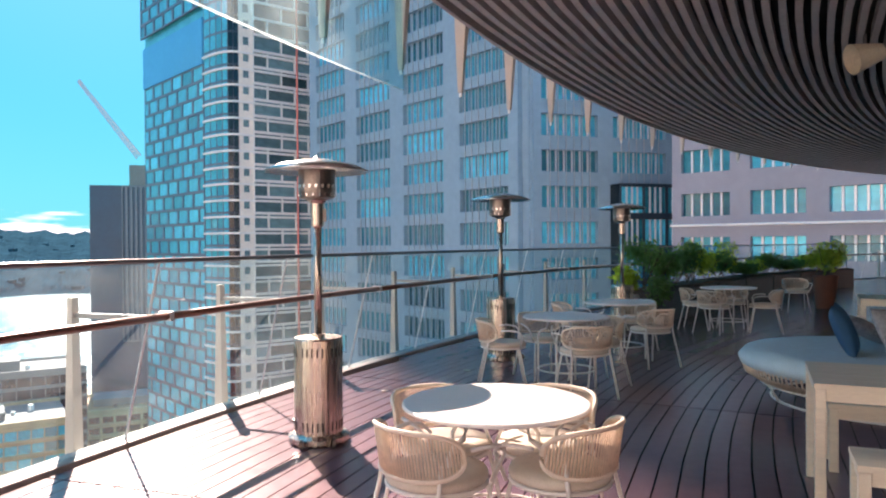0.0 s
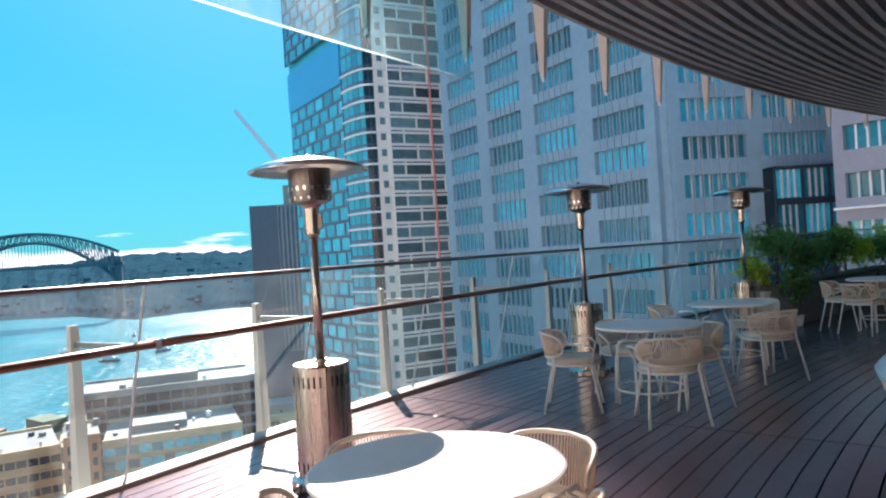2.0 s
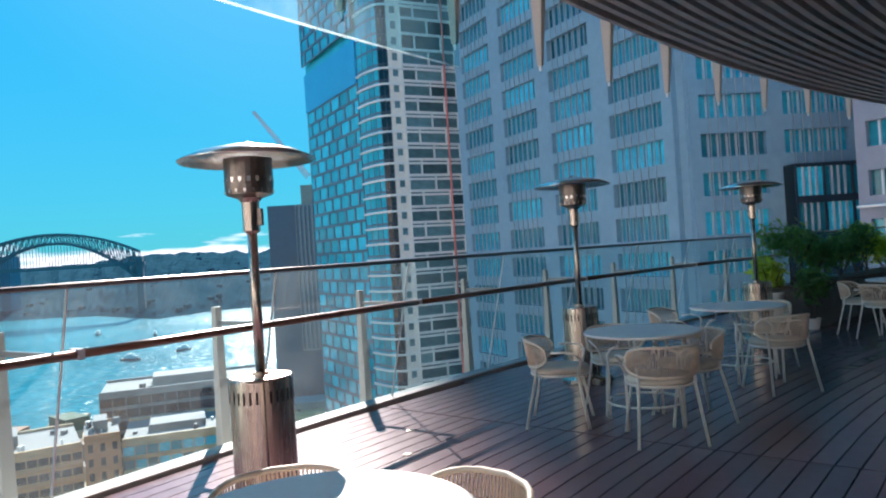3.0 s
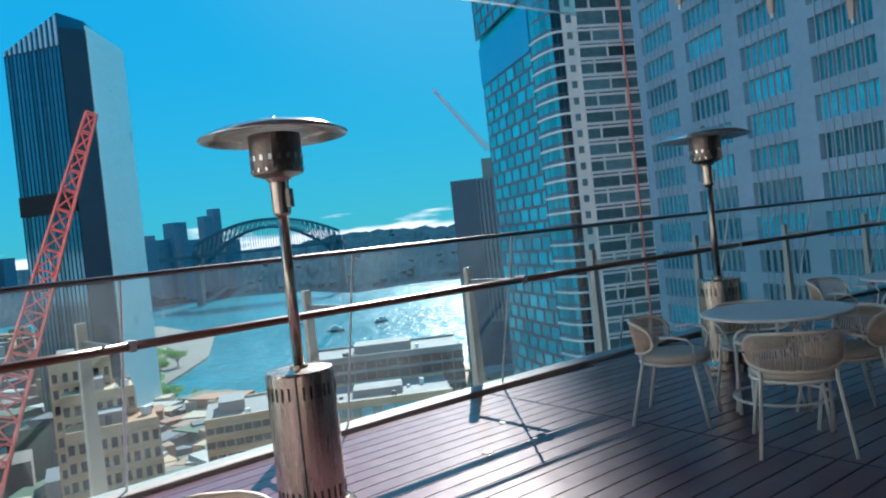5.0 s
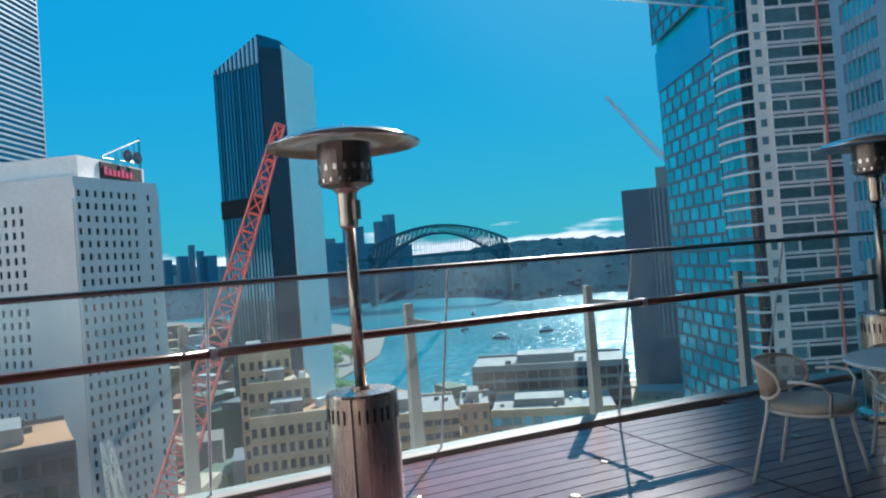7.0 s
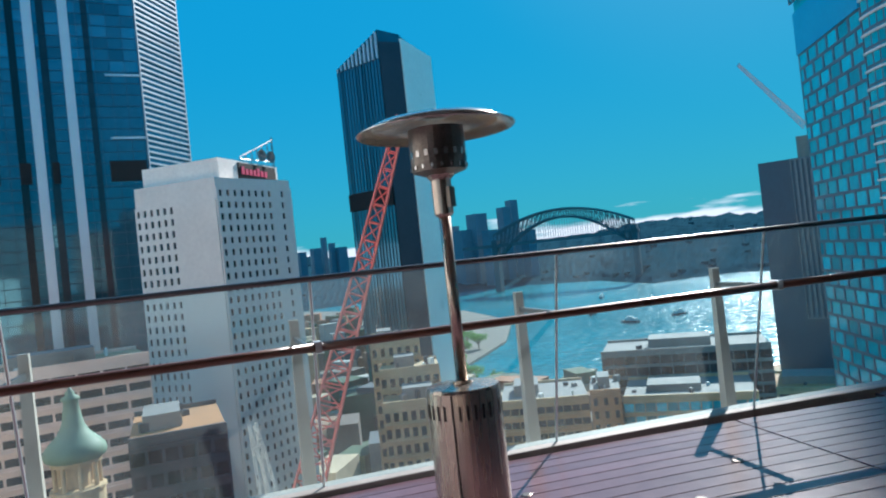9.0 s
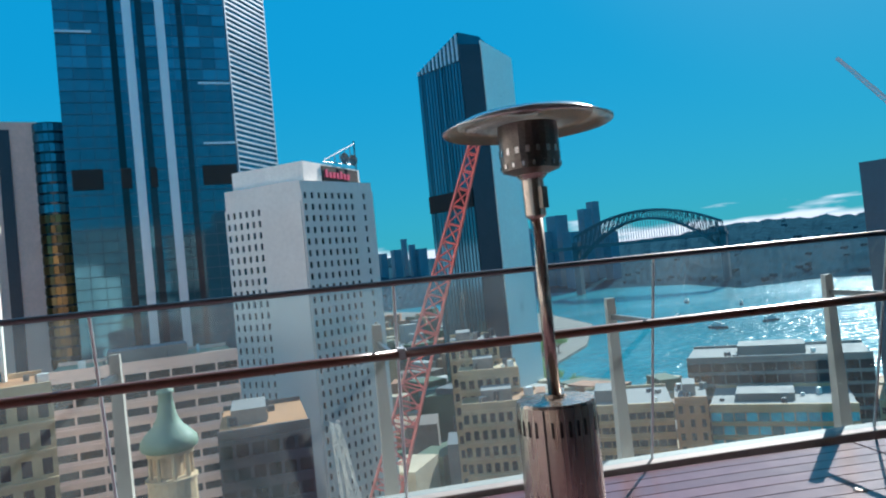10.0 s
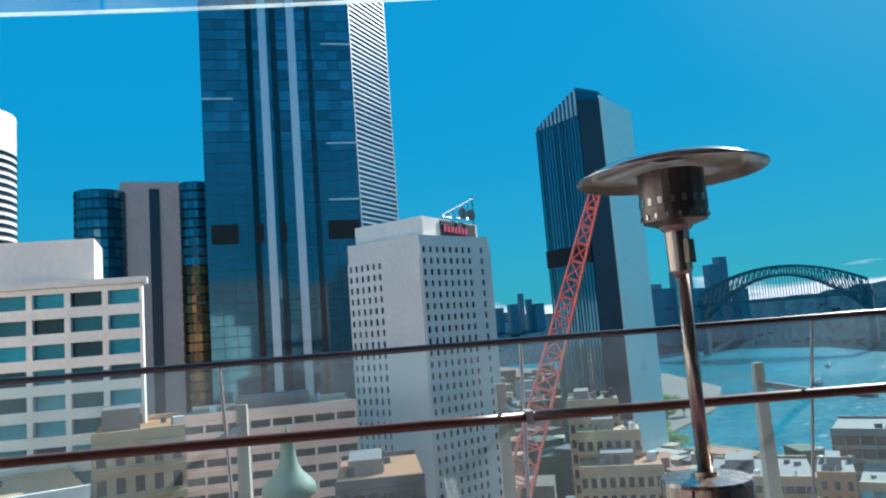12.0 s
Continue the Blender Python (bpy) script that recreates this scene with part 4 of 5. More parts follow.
facade(t, L + Vector((-0.6, -0.4)), ka + Vector((-0.6, -0.4)), z_gap1, TOP, FH, 6, 0.84, 0.82, M["qqglass"], M["mauveclad"], depth=0.3, cap=60, stagger=0.5)
for i in range(6):
    facade(t, corner[i], corner[i + 1], GROUND, TOP, FH, 1, 0.88, 0.86, M["qqglass"] if i < 4 else M["darkglass"], M["mauveclad"] if i < 4 else M["navyclad"], depth=0.12, cap=20)
facade(t, kb, kb + (Rr - kb) * 0.14, GROUND, TOP, FH, 1, 0.40, 0.5, M["palewin"], M["beige"], depth=0.2, cap=20)
facade(t, kb + (Rr - kb) * 0.14, Rr, GROUND, TOP, FH, 3, 0.95, 0.84, M["palewin"], M["slab"], depth=0.5, cap=200, stagger=0.5)
band(t, [L + Vector((-0.4, -0.3)), ka + Vector((-0.4, -0.3)), ka + Vector((2, 3)), L + Vector((2, 3))], z_gap0, z_gap1, M["bluepanel"], "plant_band", "plain bright blue glazed band")
cbm = B()
z = GROUND
while z < TOP:
    if not z_gap0 - 1 < z < z_gap1 - 1:
        rim = [p + (p - (K + (ul + ur) * 9)).normalized() * 0.5 for p in corner]
        fl, fr_ = Vector((-ul.y, ul.x)) * -0.5, Vector((ur.y, -ur.x)) * 0.8
        if fl.dot(K - L - Vector((20, 20))) > 0:
            fl = -fl
        prism(cbm, rim + [Rr + fr_, Rr + Vector((0, 1)), corner[-1] + Vector((0.5, 1)), corner[0] + Vector((0.5, 1))], z + 2.97, z + 3.4)
    z += FH
under(part("slab_edges", cbm, M["slab"], None, "pale curved slab edges"), t)["kind"] = "stuff"
# hoist mast on its pale face
bm = B()
mp = kb + (Rr - kb) * 0.62
for i in range(52):
    box(bm, mp.x - 0.16, mp.x + 0.16, mp.y - 1.6, mp.y - 1.2, GROUND + 3.3 * i, GROUND + 3.3 * i + 3.3)
bmesh.ops.remove_doubles(bm, verts=bm.verts, dist=0.01)
tagged(part("hoist_mast", bm, M["redpaint"]), "red hoist mast fixed to the tower face", "hoist")

# grey granite tower
gC, gL, gR = polar(4.1, 86), polar(-13.4, 127), polar(15.2, 96)
t = building("granite_tower", [gL, gC, gR, gR + Vector((8, 40)), gL + Vector((-8, 40))], 75, M["grey"], "grey granite office tower with clustered narrow windows", "tower")
gw, gv = gC - gL, gR - gC
facade(t, gL + gw * 0.04, gL + gw * 0.98, GROUND, 74.58, 4.35, 4, 0.73, 0.66, M["teal"], M["grey"], mull=6, depth=0.8, cap=170, mullmat=M["grey"])
facade(t, gC + gv * 0.012, gC + gv * 0.97, GROUND, 74.58, 4.35, 2, 0.78, 0.60, M["teal"], M["grey"], mull=6, depth=0.8, cap=90)
# thin metal lines that run past window and spandrel alike
for p0, w_, n_, first, pitch, wide in ((gL, gw, 4, 0.157, 0.235, 0.172), (gC, gv, 2, 0.25, 0.48, 0.37)):
    out = Vector((w_.y, -w_.x)).normalized()
    for i in range(n_):
        for j in range(1, 7):
            c = p0 + w_ * (first + pitch * i + wide * (j / 7 - 0.5)) + out * 0.86
            e = w_.normalized() * 0.05
            band(t, [c - e + out * 0.12, c + e + out * 0.12, c + e, c - e], GROUND, 74.5, M["louvre"], "glazing_line")
# dark glazed box low on its side
a, b = gC + (gR - gC) * 0.52, gR
nrm = Vector(((gR - gC).y, -(gR - gC).x)).normalized()
g = building("glazed_annex", [a + nrm * 3, b + nrm * 3, b + nrm * 0.9, a + nrm * 0.9], high(4.7, 88), M["darkglass"], "dark glazed annex against the granite tower", "building")
facade(g, a + nrm * 3, b + nrm * 3, GROUND, high(4.7, 88), 3.95, 3, 0.92, 0.80, M["teal"], M["navyclad"], mull=3, depth=0.3, cap=60)

# pinkish office block
pL, pR = polar(15.3, 68), polar(36, 62)
t = building("pink_office_block", [pL, pR, pR + Vector((10, 30)), pL + Vector((14, 34))], 26, M["pink"], "pinkish stone office block with rows of windows", "building")
facade(t, pL, pR, GROUND, 26, 3.85, 4, 0.72, 0.52, M["teal"], M["pink"], mull=4, depth=0.6, cap=120)
bm = B()
e = (pR - pL).normalized()
nrm = Vector((e.y, -e.x))
for dz in (3.0,):
    tube(bm, [(*(pL + nrm * 0.95), dz), (*(pR + nrm * 0.95), dz)], 0.12)
under(part("ledge", bm, M["slab"]), t)

# low dark tower by the water
dL, dR = polar(-29.3, 300), polar(-24.2, 296)
dz = high(4.45, 300)
dm = dL + (dR - dL) * 0.42
t = building("dark_blue_tower", [dL, dR, dR + Vector((10, 30)), dL + Vector((6, 34))], dz, M["harbourblue"], "dark blue clad tower block by the harbour", "tower")
facade(t, dm, dR, GROUND, dz, 60, 9, 0.5, 0.98, M["harbourblue"], M["rib"], depth=0.8, cap=40)
band(t, [dm + Vector((2, 2)), dR + Vector((2, 2)), dR + Vector((6, 20)), dm + Vector((6, 20))], dz, dz + 8, M["roofgrey"], "plant_room")


def lattice(name, p, q, w0, w1, n, r, material, label, category, k=4):
    """A square lattice boom from p to q."""
    p, q = Vector(p), Vector(q)
    d = (q - p).normalized()
    s = d.cross(Vector((0, 0, 1))).normalized() if abs(d.z) < 0.95 else d.cross(Vector((0, 1, 0))).normalized()
    u = s.cross(d)
    t = thing(name, Matrix.Translation(p), label, category)

    def at(f, i):
        w = w0 + (w1 - w0) * f
        return p + (q - p) * f + s * (w / 2 * (1, -1, -1, 1)[i]) + u * (w / 2 * (1, 1, -1, -1)[i])
    for i in range(4):
        bm = B()
        tube(bm, [at(0, i), at(1, i)], r, 5)
        under(part("chord", bm, material), t)
    bm = B()
    for j in range(n):
        for i in range(4):
            tube(bm, [at(j / n, i), at((j + 1) / n, (i + 1) % 4)], r * 0.6, 4)
            tube(bm, [at((j + 1) / n, i), at((j + 1) / n, (i + 1) % 4)], r * 0.6, 4)
    under(part("lacing", bm, material), t)
    return t


cb = polar(-26.0, 330)
ct = polar(-30.4, 330, (1.8, 2.9))
lattice("tower_crane", (cb.x, cb.y, high(6.6, 330)), (ct.x, ct.y, high(11.8, 330)), 2.2, 1.0, 24, 0.15, M["palered"], "pale red luffing crane jib above the harbour tower", "crane")

# slender harbour tower, tall, with a sloping crown
aL, aP, aC, aR = polar(-61.3, 430, LATE), polar(-57.8, 405, LATE), polar(-56.1, 410, LATE), polar(-53.8, 440, LATE)
az = high(15.4, 430)
t = building("slender_tower", [aL, aP, aC, aR, aR + Vector((-40, 30)), aL + Vector((-18, 40))], az, M["towerglass"], "slender dark glass tower with pale flank and sloping crown", "tower")
facade(t, aL, aP, GROUND, az, az - GROUND - 0.01, 14, 0.84, 0.996, M["towerglass"], M["navyclad"], depth=0.4, cap=40)
bm = B()
q = [aL, aP, aC, aR, aR + Vector((-40, 30)), aL + Vector((-18, 40))]
lo = [bm.verts.new((p.x, p.y, az)) for p in q]
up = [bm.verts.new((p.x, p.y, high(e, 415))) for p, e in zip(q, (16.2, 18.0, 17.7, 16.3, 16.2, 16.2))]
for i in range(6):
    bm.faces.new((lo[i], lo[(i + 1) % 6], up[(i + 1) % 6], up[i]))
bm.faces.new(up)
bm.faces.new(list(reversed(lo)))
under(part("crown", bm, M["towerglass"], None, "sloping glazed crown"), t)
for i in range(11):
    p0, p1 = aL + (aP - aL) * (i / 10.6), aL + (aP - aL) * (i / 10.6 + 0.04)
    nn = Vector(((aP - aL).y, -(aP - aL).x)).normalized() * 0.7
    band(t, [p0 + nn, p1 + nn, p1, p0], az, high(16.2 + 1.75 * i / 10.6, 415), M["silver"], "crown_rib", "pale grey crown rib")
nrm = Vector(((aC - aP).y, -(aC - aP).x)).normalized()
band(t, [aP + nrm * 0.8, aC + nrm * 0.8, aC, aP], GROUND, high(17.4, 407), M["navyclad"], "corner_strip", "dark recessed corner strip")
nrm = Vector(((aR - aC).y, -(aR - aC).x)).normalized()
bm = B()
fz_ = (GROUND, GROUND, high(16.3, 430), high(17.6, 410))
fa = [bm.verts.new((p.x, p.y, z)) for p, z in zip([v + nrm * 1.2 for v in (aC, aR, aR, aC)], fz_)]
fb = [bm.verts.new((p.x, p.y, z)) for p, z in zip((aC, aR, aR, aC), fz_)]
bm.faces.new(fa)
bm.faces.new(list(reversed(fb)))
for i in range(4):
    bm.faces.new((fa[i], fb[i], fb[(i + 1) % 4], fa[(i + 1) % 4]))
under(part("flank", bm, M["paleclad"], None, "pale flank wall"), t)
nrm = Vector(((aP - aL).y, -(aP - aL).x)).normalized()
band(t, [aL + nrm * 1.4, aP + nrm * 1.4, aP, aL], high(4.6, 420), high(6.0, 420), M["slot"], "louvre_band", "black louvre band")

# white hotel block with clear rows of square windows
hL, hC, hR = polar(-77.4, 205, LATE), polar(-71.6, 190, LATE), polar(-66.0, 208, LATE)
hz = high(8.05, 192)
t = building("white_hotel", [hL, hC, hR, hR + Vector((-38, 8)), hL + Vector((-20, 20))], hz, M["whitewall"], "white rendered hotel block with small square windows", "hotel")
facade(t, hC, hR, GROUND, hz - 2.5, 3.1, 11, 0.44, 0.54, M["darkglass"], M["whitewall"], depth=0.45, cap=200, blank=(8, 10))
facade(t, hL, hC, GROUND, hz - 5.5, 3.1, 12, 0.40, 0.56, M["darkglass"], M["whitewall"], depth=0.45, cap=150, blank=(6, 7, 8, 9, 10, 11))
c0 = [hL + Vector((-2, 3)), hC + Vector((-2.0, 2.0)), hR + Vector((-10, 1)), hL + Vector((-20, 16))]
band(t, c0, hz, hz + 5.5, M["beige"], "crown")
nrm = Vector(((hR - hC).y, -(hR - hC).x)).normalized()
s0, s1 = c0[1] + (c0[2] - c0[1]) * 0.30, c0[1] + (c0[2] - c0[1]) * 0.95
band(t, [s0 + nrm * 0.4, s1 + nrm * 0.4, s1, s0], hz + 0.4, hz + 5.0, M["slot"], "sign_board")
for i in range(7):
    q0, q1 = s0 + (s1 - s0) * (0.06 + 0.10 * i), s0 + (s1 - s0) * (0.06 + 0.10 * i + 0.07)
    band(t, [q0 + nrm * 0.7, q1 + nrm * 0.7, q1 + nrm * 0.41, q0 + nrm * 0.41], hz + 1.8, hz + (4.0 if i in (0, 4) else 3.4), M["magenta"], "sign_bar", "red plain sign bar")
bm = B()
cw = c0[2] - c0[1]
m0 = c0[1] + cw * 0.96
for dx in (0, 0.7):
    tube(bm, [(m0.x - dx, m0.y, hz + 5.4), (m0.x - dx, m0.y, hz + 14.5)], 0.12, 5)
p0 = c0[1] + cw * 0.35
tube(bm, [(p0.x, p0.y, hz + 6.6), (m0.x, m0.y, hz + 13.6)], 0.14, 5)
tube(bm, [(p0.x, p0.y, hz + 6.2), (m0.x, m0.y, hz + 7.0)], 0.10, 5)
for i in range(6):
    f = 0.35 + 0.1 * i
    p0, p1 = c0[1] + cw * f, c0[1] + cw * (f + 0.06)
    zt_ = hz + 6.6 + 7.0 * (f - 0.35) / 0.61
    tube(bm, [(p0.x, p0.y, hz + 5.4), (p0.x, p0.y, zt_)], 0.08, 4)
    tube(bm, [(p1.x, p1.y, hz + 5.4), (p0.x, p0.y, zt_)], 0.06, 4)
for f in (0.70, 0.86):
    p0 = c0[1] + cw * f + nrm * 0.6
    bm2 = B()
    lathe(bm2, ((0.1, 0.0), (1.0, 0.15), (1.7, 0.5), (1.72, 0.42), (1.0, 0.05), (0.1, -0.1)), 18, Matrix.Translation((p0.x, p0.y, hz + 8.0)) @ Matrix(((nrm.y, 0, nrm.x, 0), (-nrm.x, 0, nrm.y, 0), (0, 1, 0, 0), (0, 0, 0, 1))))
    under(part("dish", bm2, M["roofgrey"], None, "grey rooftop satellite dish"), t)
under(part("roof_frame", bm, M["railmetal"], None, "grey steel rooftop frame"), t)

# tall glass tower with two pale fins and a louvred flank
tL, tC, tR = polar(-88.2, 262, LATE), polar(-76.2, 262, LATE), polar(-73.2, 285, LATE)
tz = 170.0
t = building("glass_tower", [tL, tC, tR, tR + Vector((-46, 6)), tL + Vector((-46, 2))], tz, M["towerglass"], "tall blue glass tower with two pale vertical fins", "tower")
facade(t, tL, tC, GROUND, tz, 3.9, 12, 0.965, 0.93, M["towerglass"], M["navyclad"], depth=0.16, cap=300)
facade(t, tC, tR, GROUND, tz, 1.95, 1, 0.97, 0.66, M["towerglass"], M["louvre"], depth=0.5, cap=130)
nrm = Vector(((tC - tL).y, -(tC - tL).x)).normalized()
for f in (0.385, 0.575):
    q0, q1 = tL + (tC - tL) * f, tL + (tC - tL) * (f + 0.052)
    band(t, [q0 + nrm * 2.4, q1 + nrm * 2.4, q1, q0], GROUND, tz, M["silver"], "fin", "pale metal vertical fin")
for f, g in ((0.30, 0.34), (0.46, 0.50), (0.70, 0.735)):
    q0, q1 = tL + (tC - tL) * f, tL + (tC - tL) * g
    band(t, [q0 + nrm * 0.5, q1 + nrm * 0.5, q1, q0], GROUND, tz, M["darkglass"], "glass_slot", "dark recessed glazing strip")
for f, g in ((0.03, 0.2), (0.30, 0.36), (0.47, 0.51), (0.78, 0.99)):
    q0, q1 = tL + (tC - tL) * f, tL + (tC - tL) * g
    band(t, [q0 + nrm * 0.6, q1 + nrm * 0.6, q1, q0], high(8.3, 258), high(9.8, 258), M["slot"], "louvre_band", "black louvre band")
for e, f, g in ((15.9, 0.8, 1), (11.4, 0.8, 1), (19.4, 0, 0.2), (23.5, 0.8, 1)):
    q0, q1 = tL + (tC - tL) * f, tL + (tC - tL) * g
    band(t, [q0 + nrm * 0.5, q1 + nrm * 0.5, q1, q0], high(e, 258), high(e, 258) + 0.7, M["silver"], "floor_line")

# brown granite tower with curved bronze glass bays
bL, bR = polar(-94.2, 300, LATE), polar(-89.6, 300, LATE)
bz = high(13.0, 300)
t = building("brown_tower", [bL, bR, bR + Vector((-40, 6)), bL + Vector((-40, -6))], bz, M["brown"], "brown granite tower with curved bronze glass bays", "tower")
for bearing, rad, elev, m in ((-95.6, 9.5, 12.2, M["towerglass"]), (-88.9, 7.0, 12.9, M["bronzeglass"])):
    c = polar(bearing, 303, LATE)
    bm = B()
    lathe(bm, ((rad, GROUND), (rad, high(elev, 300))), 20, Matrix.Translation((c.x, c.y, 0)))
    bay = under(part("bay", bm, M["darkglass"], None, "curved dark glass bay"), t)
    z = high(elev, 300) - 3.8
    kk = 0
    while z > -60:
        for i in range(12):
            a0, a1 = radians(-70 + 15 * i + 0.6), radians(-70 + 15 * (i + 1) - 0.6)
            if kk >= 280:
                continue
            kk += 1
            bm = B()
            pts = [c + Vector((rad * math.cos(a), rad * math.sin(a))) * 1.0 for a in (a0, a1)]
            pts += [c + Vector(((rad + 0.2) * math.cos(a), (rad + 0.2) * math.sin(a))) for a in (a1, a0)]
            prism(bm, pts, z + 0.5, z + 3.4)
            under(part("pane", bm, m if z < high(6.5, 300) else M["towerglass"]), bay)
        z -= 3.8
bm = B()
q0, q1 = bL + (bR - bL) * 0.42, bL + (bR - bL) * 0.58
under(band(t, [q0 + Vector((0.5, 0)), q1 + Vector((0.5, 0)), q1, q0], GROUND, bz - 3, M["navyclad"], "glass_slot", "dark vertical slot"), t)
bm.free()

# beige office block with wide teal windows
oL, oR = polar(-104.5, 128, LATE), polar(-92.8, 118, LATE)
oz = high(5.9, 118)
t = building("beige_office_block", [oL, oR, oR + Vector((-30, -5)), oL + Vector((-30, 0))], oz, M["beige"], "cream concrete office block with a grid of teal windows", "building")
facade(t, oL, oR, GROUND, oz - 0.9, 3.75, 5, 0.84, 0.58, M["officeglass"], M["beige"], mull=0, depth=0.9, cap=150)
band(t, [oL + Vector((-4, 0)), oL + (oR - oL) * 0.72 + Vector((-4, 0)), oL + (oR - oL) * 0.72 + Vector((-16, 0)), oL + Vector((-16, 0))], oz, oz + 7.2, M["whitewall"], "plant_room")
band(t, [oL + Vector((1.6, 0)), oR + Vector((1.6, 0.6)), oR + Vector((-2, 0.6)), oL + Vector((-2, 0))], oz - 0.85, oz + 0.1, M["whitewall"], "cornice")

# white round tower at the edge
c = polar(-104.2, 370, LATE)
wz = high(17.4, 360)
t = thing("white_round_tower", pose(c.x, c.y, GROUND), "white round tower with dark window bands", "tower")
bm = B()
lathe(bm, ((21.2, GROUND), (21.2, wz - 16), (21.2, wz), (15, wz + 1)), 40, Matrix.Translation((c.x, c.y, 0)))
under(part("core", bm, M["whitewall"], smooth=False), t)
for i in range(26):
    bm = B()
    z = wz - 20 - 3.6 * i
    lathe(bm, ((21.25, z), (21.5, z), (21.5, z + 1.7), (21.25, z + 1.7)), 40, Matrix.Translation((c.x, c.y, 0)), cap=False)
    under(part("window_band", bm, M["darkglass"], None, "dark window band"), t)

# copper-domed turret
c = polar(-82.9, 95, LATE)
t = thing("domed_turret", pose(c.x, c.y, -40), "sandstone turret with a green copper onion dome", "turret")
z0 = high(-7.1, 95)
bm = B()
lathe(bm, ((2.8, z0 - 7.0), (3.3, z0 - 6.7), (3.45, z0 - 6.2), (3.35, z0 - 5.6), (2.7, z0 - 4.8), (1.75, z0 - 3.9), (1.2, z0 - 2.8), (0.95, z0 - 1.4), (0.8, z0 - 0.2), (1.05, z0), (1.0, z0 + 0.3), (0.45, z0 + 0.6), (0.55, z0 + 0.9), (0.2, z0 + 1.2), (0.05, z0 + 1.9)), 24, Matrix.Translation((c.x, c.y, 0)))
under(part("dome", bm, M["copper"], None, "green copper onion dome", True), t)
bm = B()
lathe(bm, ((2.9, -40), (2.9, z0 - 10.6), (3.1, z0 - 10.5), (3.1, z0 - 10.2), (1.5, z0 - 10.1), (1.5, z0 - 7.5), (2.8, z0 - 7.4), (2.8, z0 - 7.0)), 20, Matrix.Translation((c.x, c.y, 0)))
under(part("drum", bm, M["sand"]), t)
for i in range(8):
    a = 2 * math.pi * i / 8
    bm = B()
    lathe(bm, ((0.28, z0 - 10.2), (0.24, z0 - 7.3)), 8, Matrix.Translation((c.x + 2.4 * math.cos(a), c.y + 2.4 * math.sin(a), 0)))
    under(part("column", bm, M["sand"]), t)


def low_block(b0, b1, d, e1, z0, depth, material, label, floors=3.4, bays=8, glass=None, eye=LATE, fw=0.78, fz=0.58, cap=80):
    l, r_ = polar(b0, d, eye), polar(b1, d, eye)
    z = high(e1, d)
    back = ((l + r_) / 2 - Vector(eye)).normalized() * depth
    t = building("low_building", [l, r_, r_ + back, l + back], z, material, label, "building", z0)
    if floors:
        facade(t, l, r_, z0, z - 0.6, floors, bays, fw, fz, glass or M["darkglass"], material, depth=0.35, cap=cap)
    ww = r_ - l
    band(t, [l + back * 0.031, r_ + back * 0.031, r_ + back * 0.969, l + back * 0.969], z + 0.004, z + 0.15, rng.choice((M["sand"], M["roofgrey"], M["brick"])), "roof")
    if material in (M["sand"], M["beige"], M["brown"]):
        nn = -back.normalized()
        zz = z - 0.6 - floors
        while zz > max(z0, z - 8 * floors):
            band(t, [l + nn * 0.9, r_ + nn * 0.9, r_, l], zz, zz + 0.35, material, "ledge")
            zz -= floors
    band(t, [l, r_, r_ + back * 0.03, l + back * 0.03], z, z + 0.9, material, "parapet")
    band(t, [l + back * 0.97, r_ + back * 0.97, r_ + back, l + back], z, z + 0.9, material, "parapet")
    q0, w0 = rng.uniform(0.08, 0.3), rng.uniform(0.25, 0.45)
    band(t, [l + ww * q0 + back * 0.3, l + ww * (q0 + w0) + back * 0.3, l + ww * (q0 + w0) + back * 0.75, l + ww * q0 + back * 0.75], z, z + rng.uniform(2, 3.6), M["roofgrey"], "plant_room")
    for _ in range(5):
        f, g = rng.uniform(0.05, 0.9), rng.uniform(0.1, 0.85)
        c = l + ww * f + back * g
        s = rng.uniform(0.5, 1.6)
        band(t, [c, c + Vector((s, 0)), c + Vector((s, s)), c + Vector((0, s))], z + 0.01, z + rng.uniform(0.8, 2.2), rng.choice((M["slab"], M["navyclad"], M["roofgrey"])), "roof_unit")
    return t


low_block(-42.7, -30.3, 235, -8.8, GROUND, 26, M["roofgrey"], "grey modern office block with glazed floors", 3.6, 14, M["darkglass"], fw=0.93, fz=0.72)
low_block(-41.4, -31.5, 205, -12.3, GROUND, 28, M["sand"], "sandstone block with glazed balconies below the harbour", 3.6, 12, M["teal"], fw=0.92, fz=0.66)
low_block(-43.9, -41.5, 200, -11.7, GROUND, 20, M["brick"], "orange brown brick block below the terrace", 3.6, 3, fw=0.4)
low_block(-51.0, -44.0, 215, -12.0, GROUND, 30, M["sand"], "sandstone flat roofed block beside the quay", 4, 10, fw=0.9, fz=0.5)
low_block(-61.0, -57.0, 172, -6.2, GROUND, 18, M["sand"], "tall stepped sandstone building below the terrace", 3.4, 6, fw=0.5)
low_block(-60.5, -55.6, 160, -8.6, GROUND, 14, M["sand"], "stepped sandstone building with terraces", 3.4, 7, fw=0.6)
low_block(-60.5, -54.2, 148, -11.2, GROUND, 14, M["sand"], "stepped sandstone building with terraces", 3.4, 9, fw=0.6)
low_block(-79.5, -72.5, 118, -11.0, GROUND, 26, M["navyclad"], "dark blue flat roofed block", 3.6, 6)
low_block(-90.5, -77.5, 165, -4.8, GROUND, 24, M["brown"], "mauve brown office block with window bands", 3.6, 8, fw=0.9, fz=0.45)
low_block(-96.5, -90.2, 100, -5.6, GROUND, 22, M["sand"], "cream low block with square windows", 3.4, 5, fw=0.5)
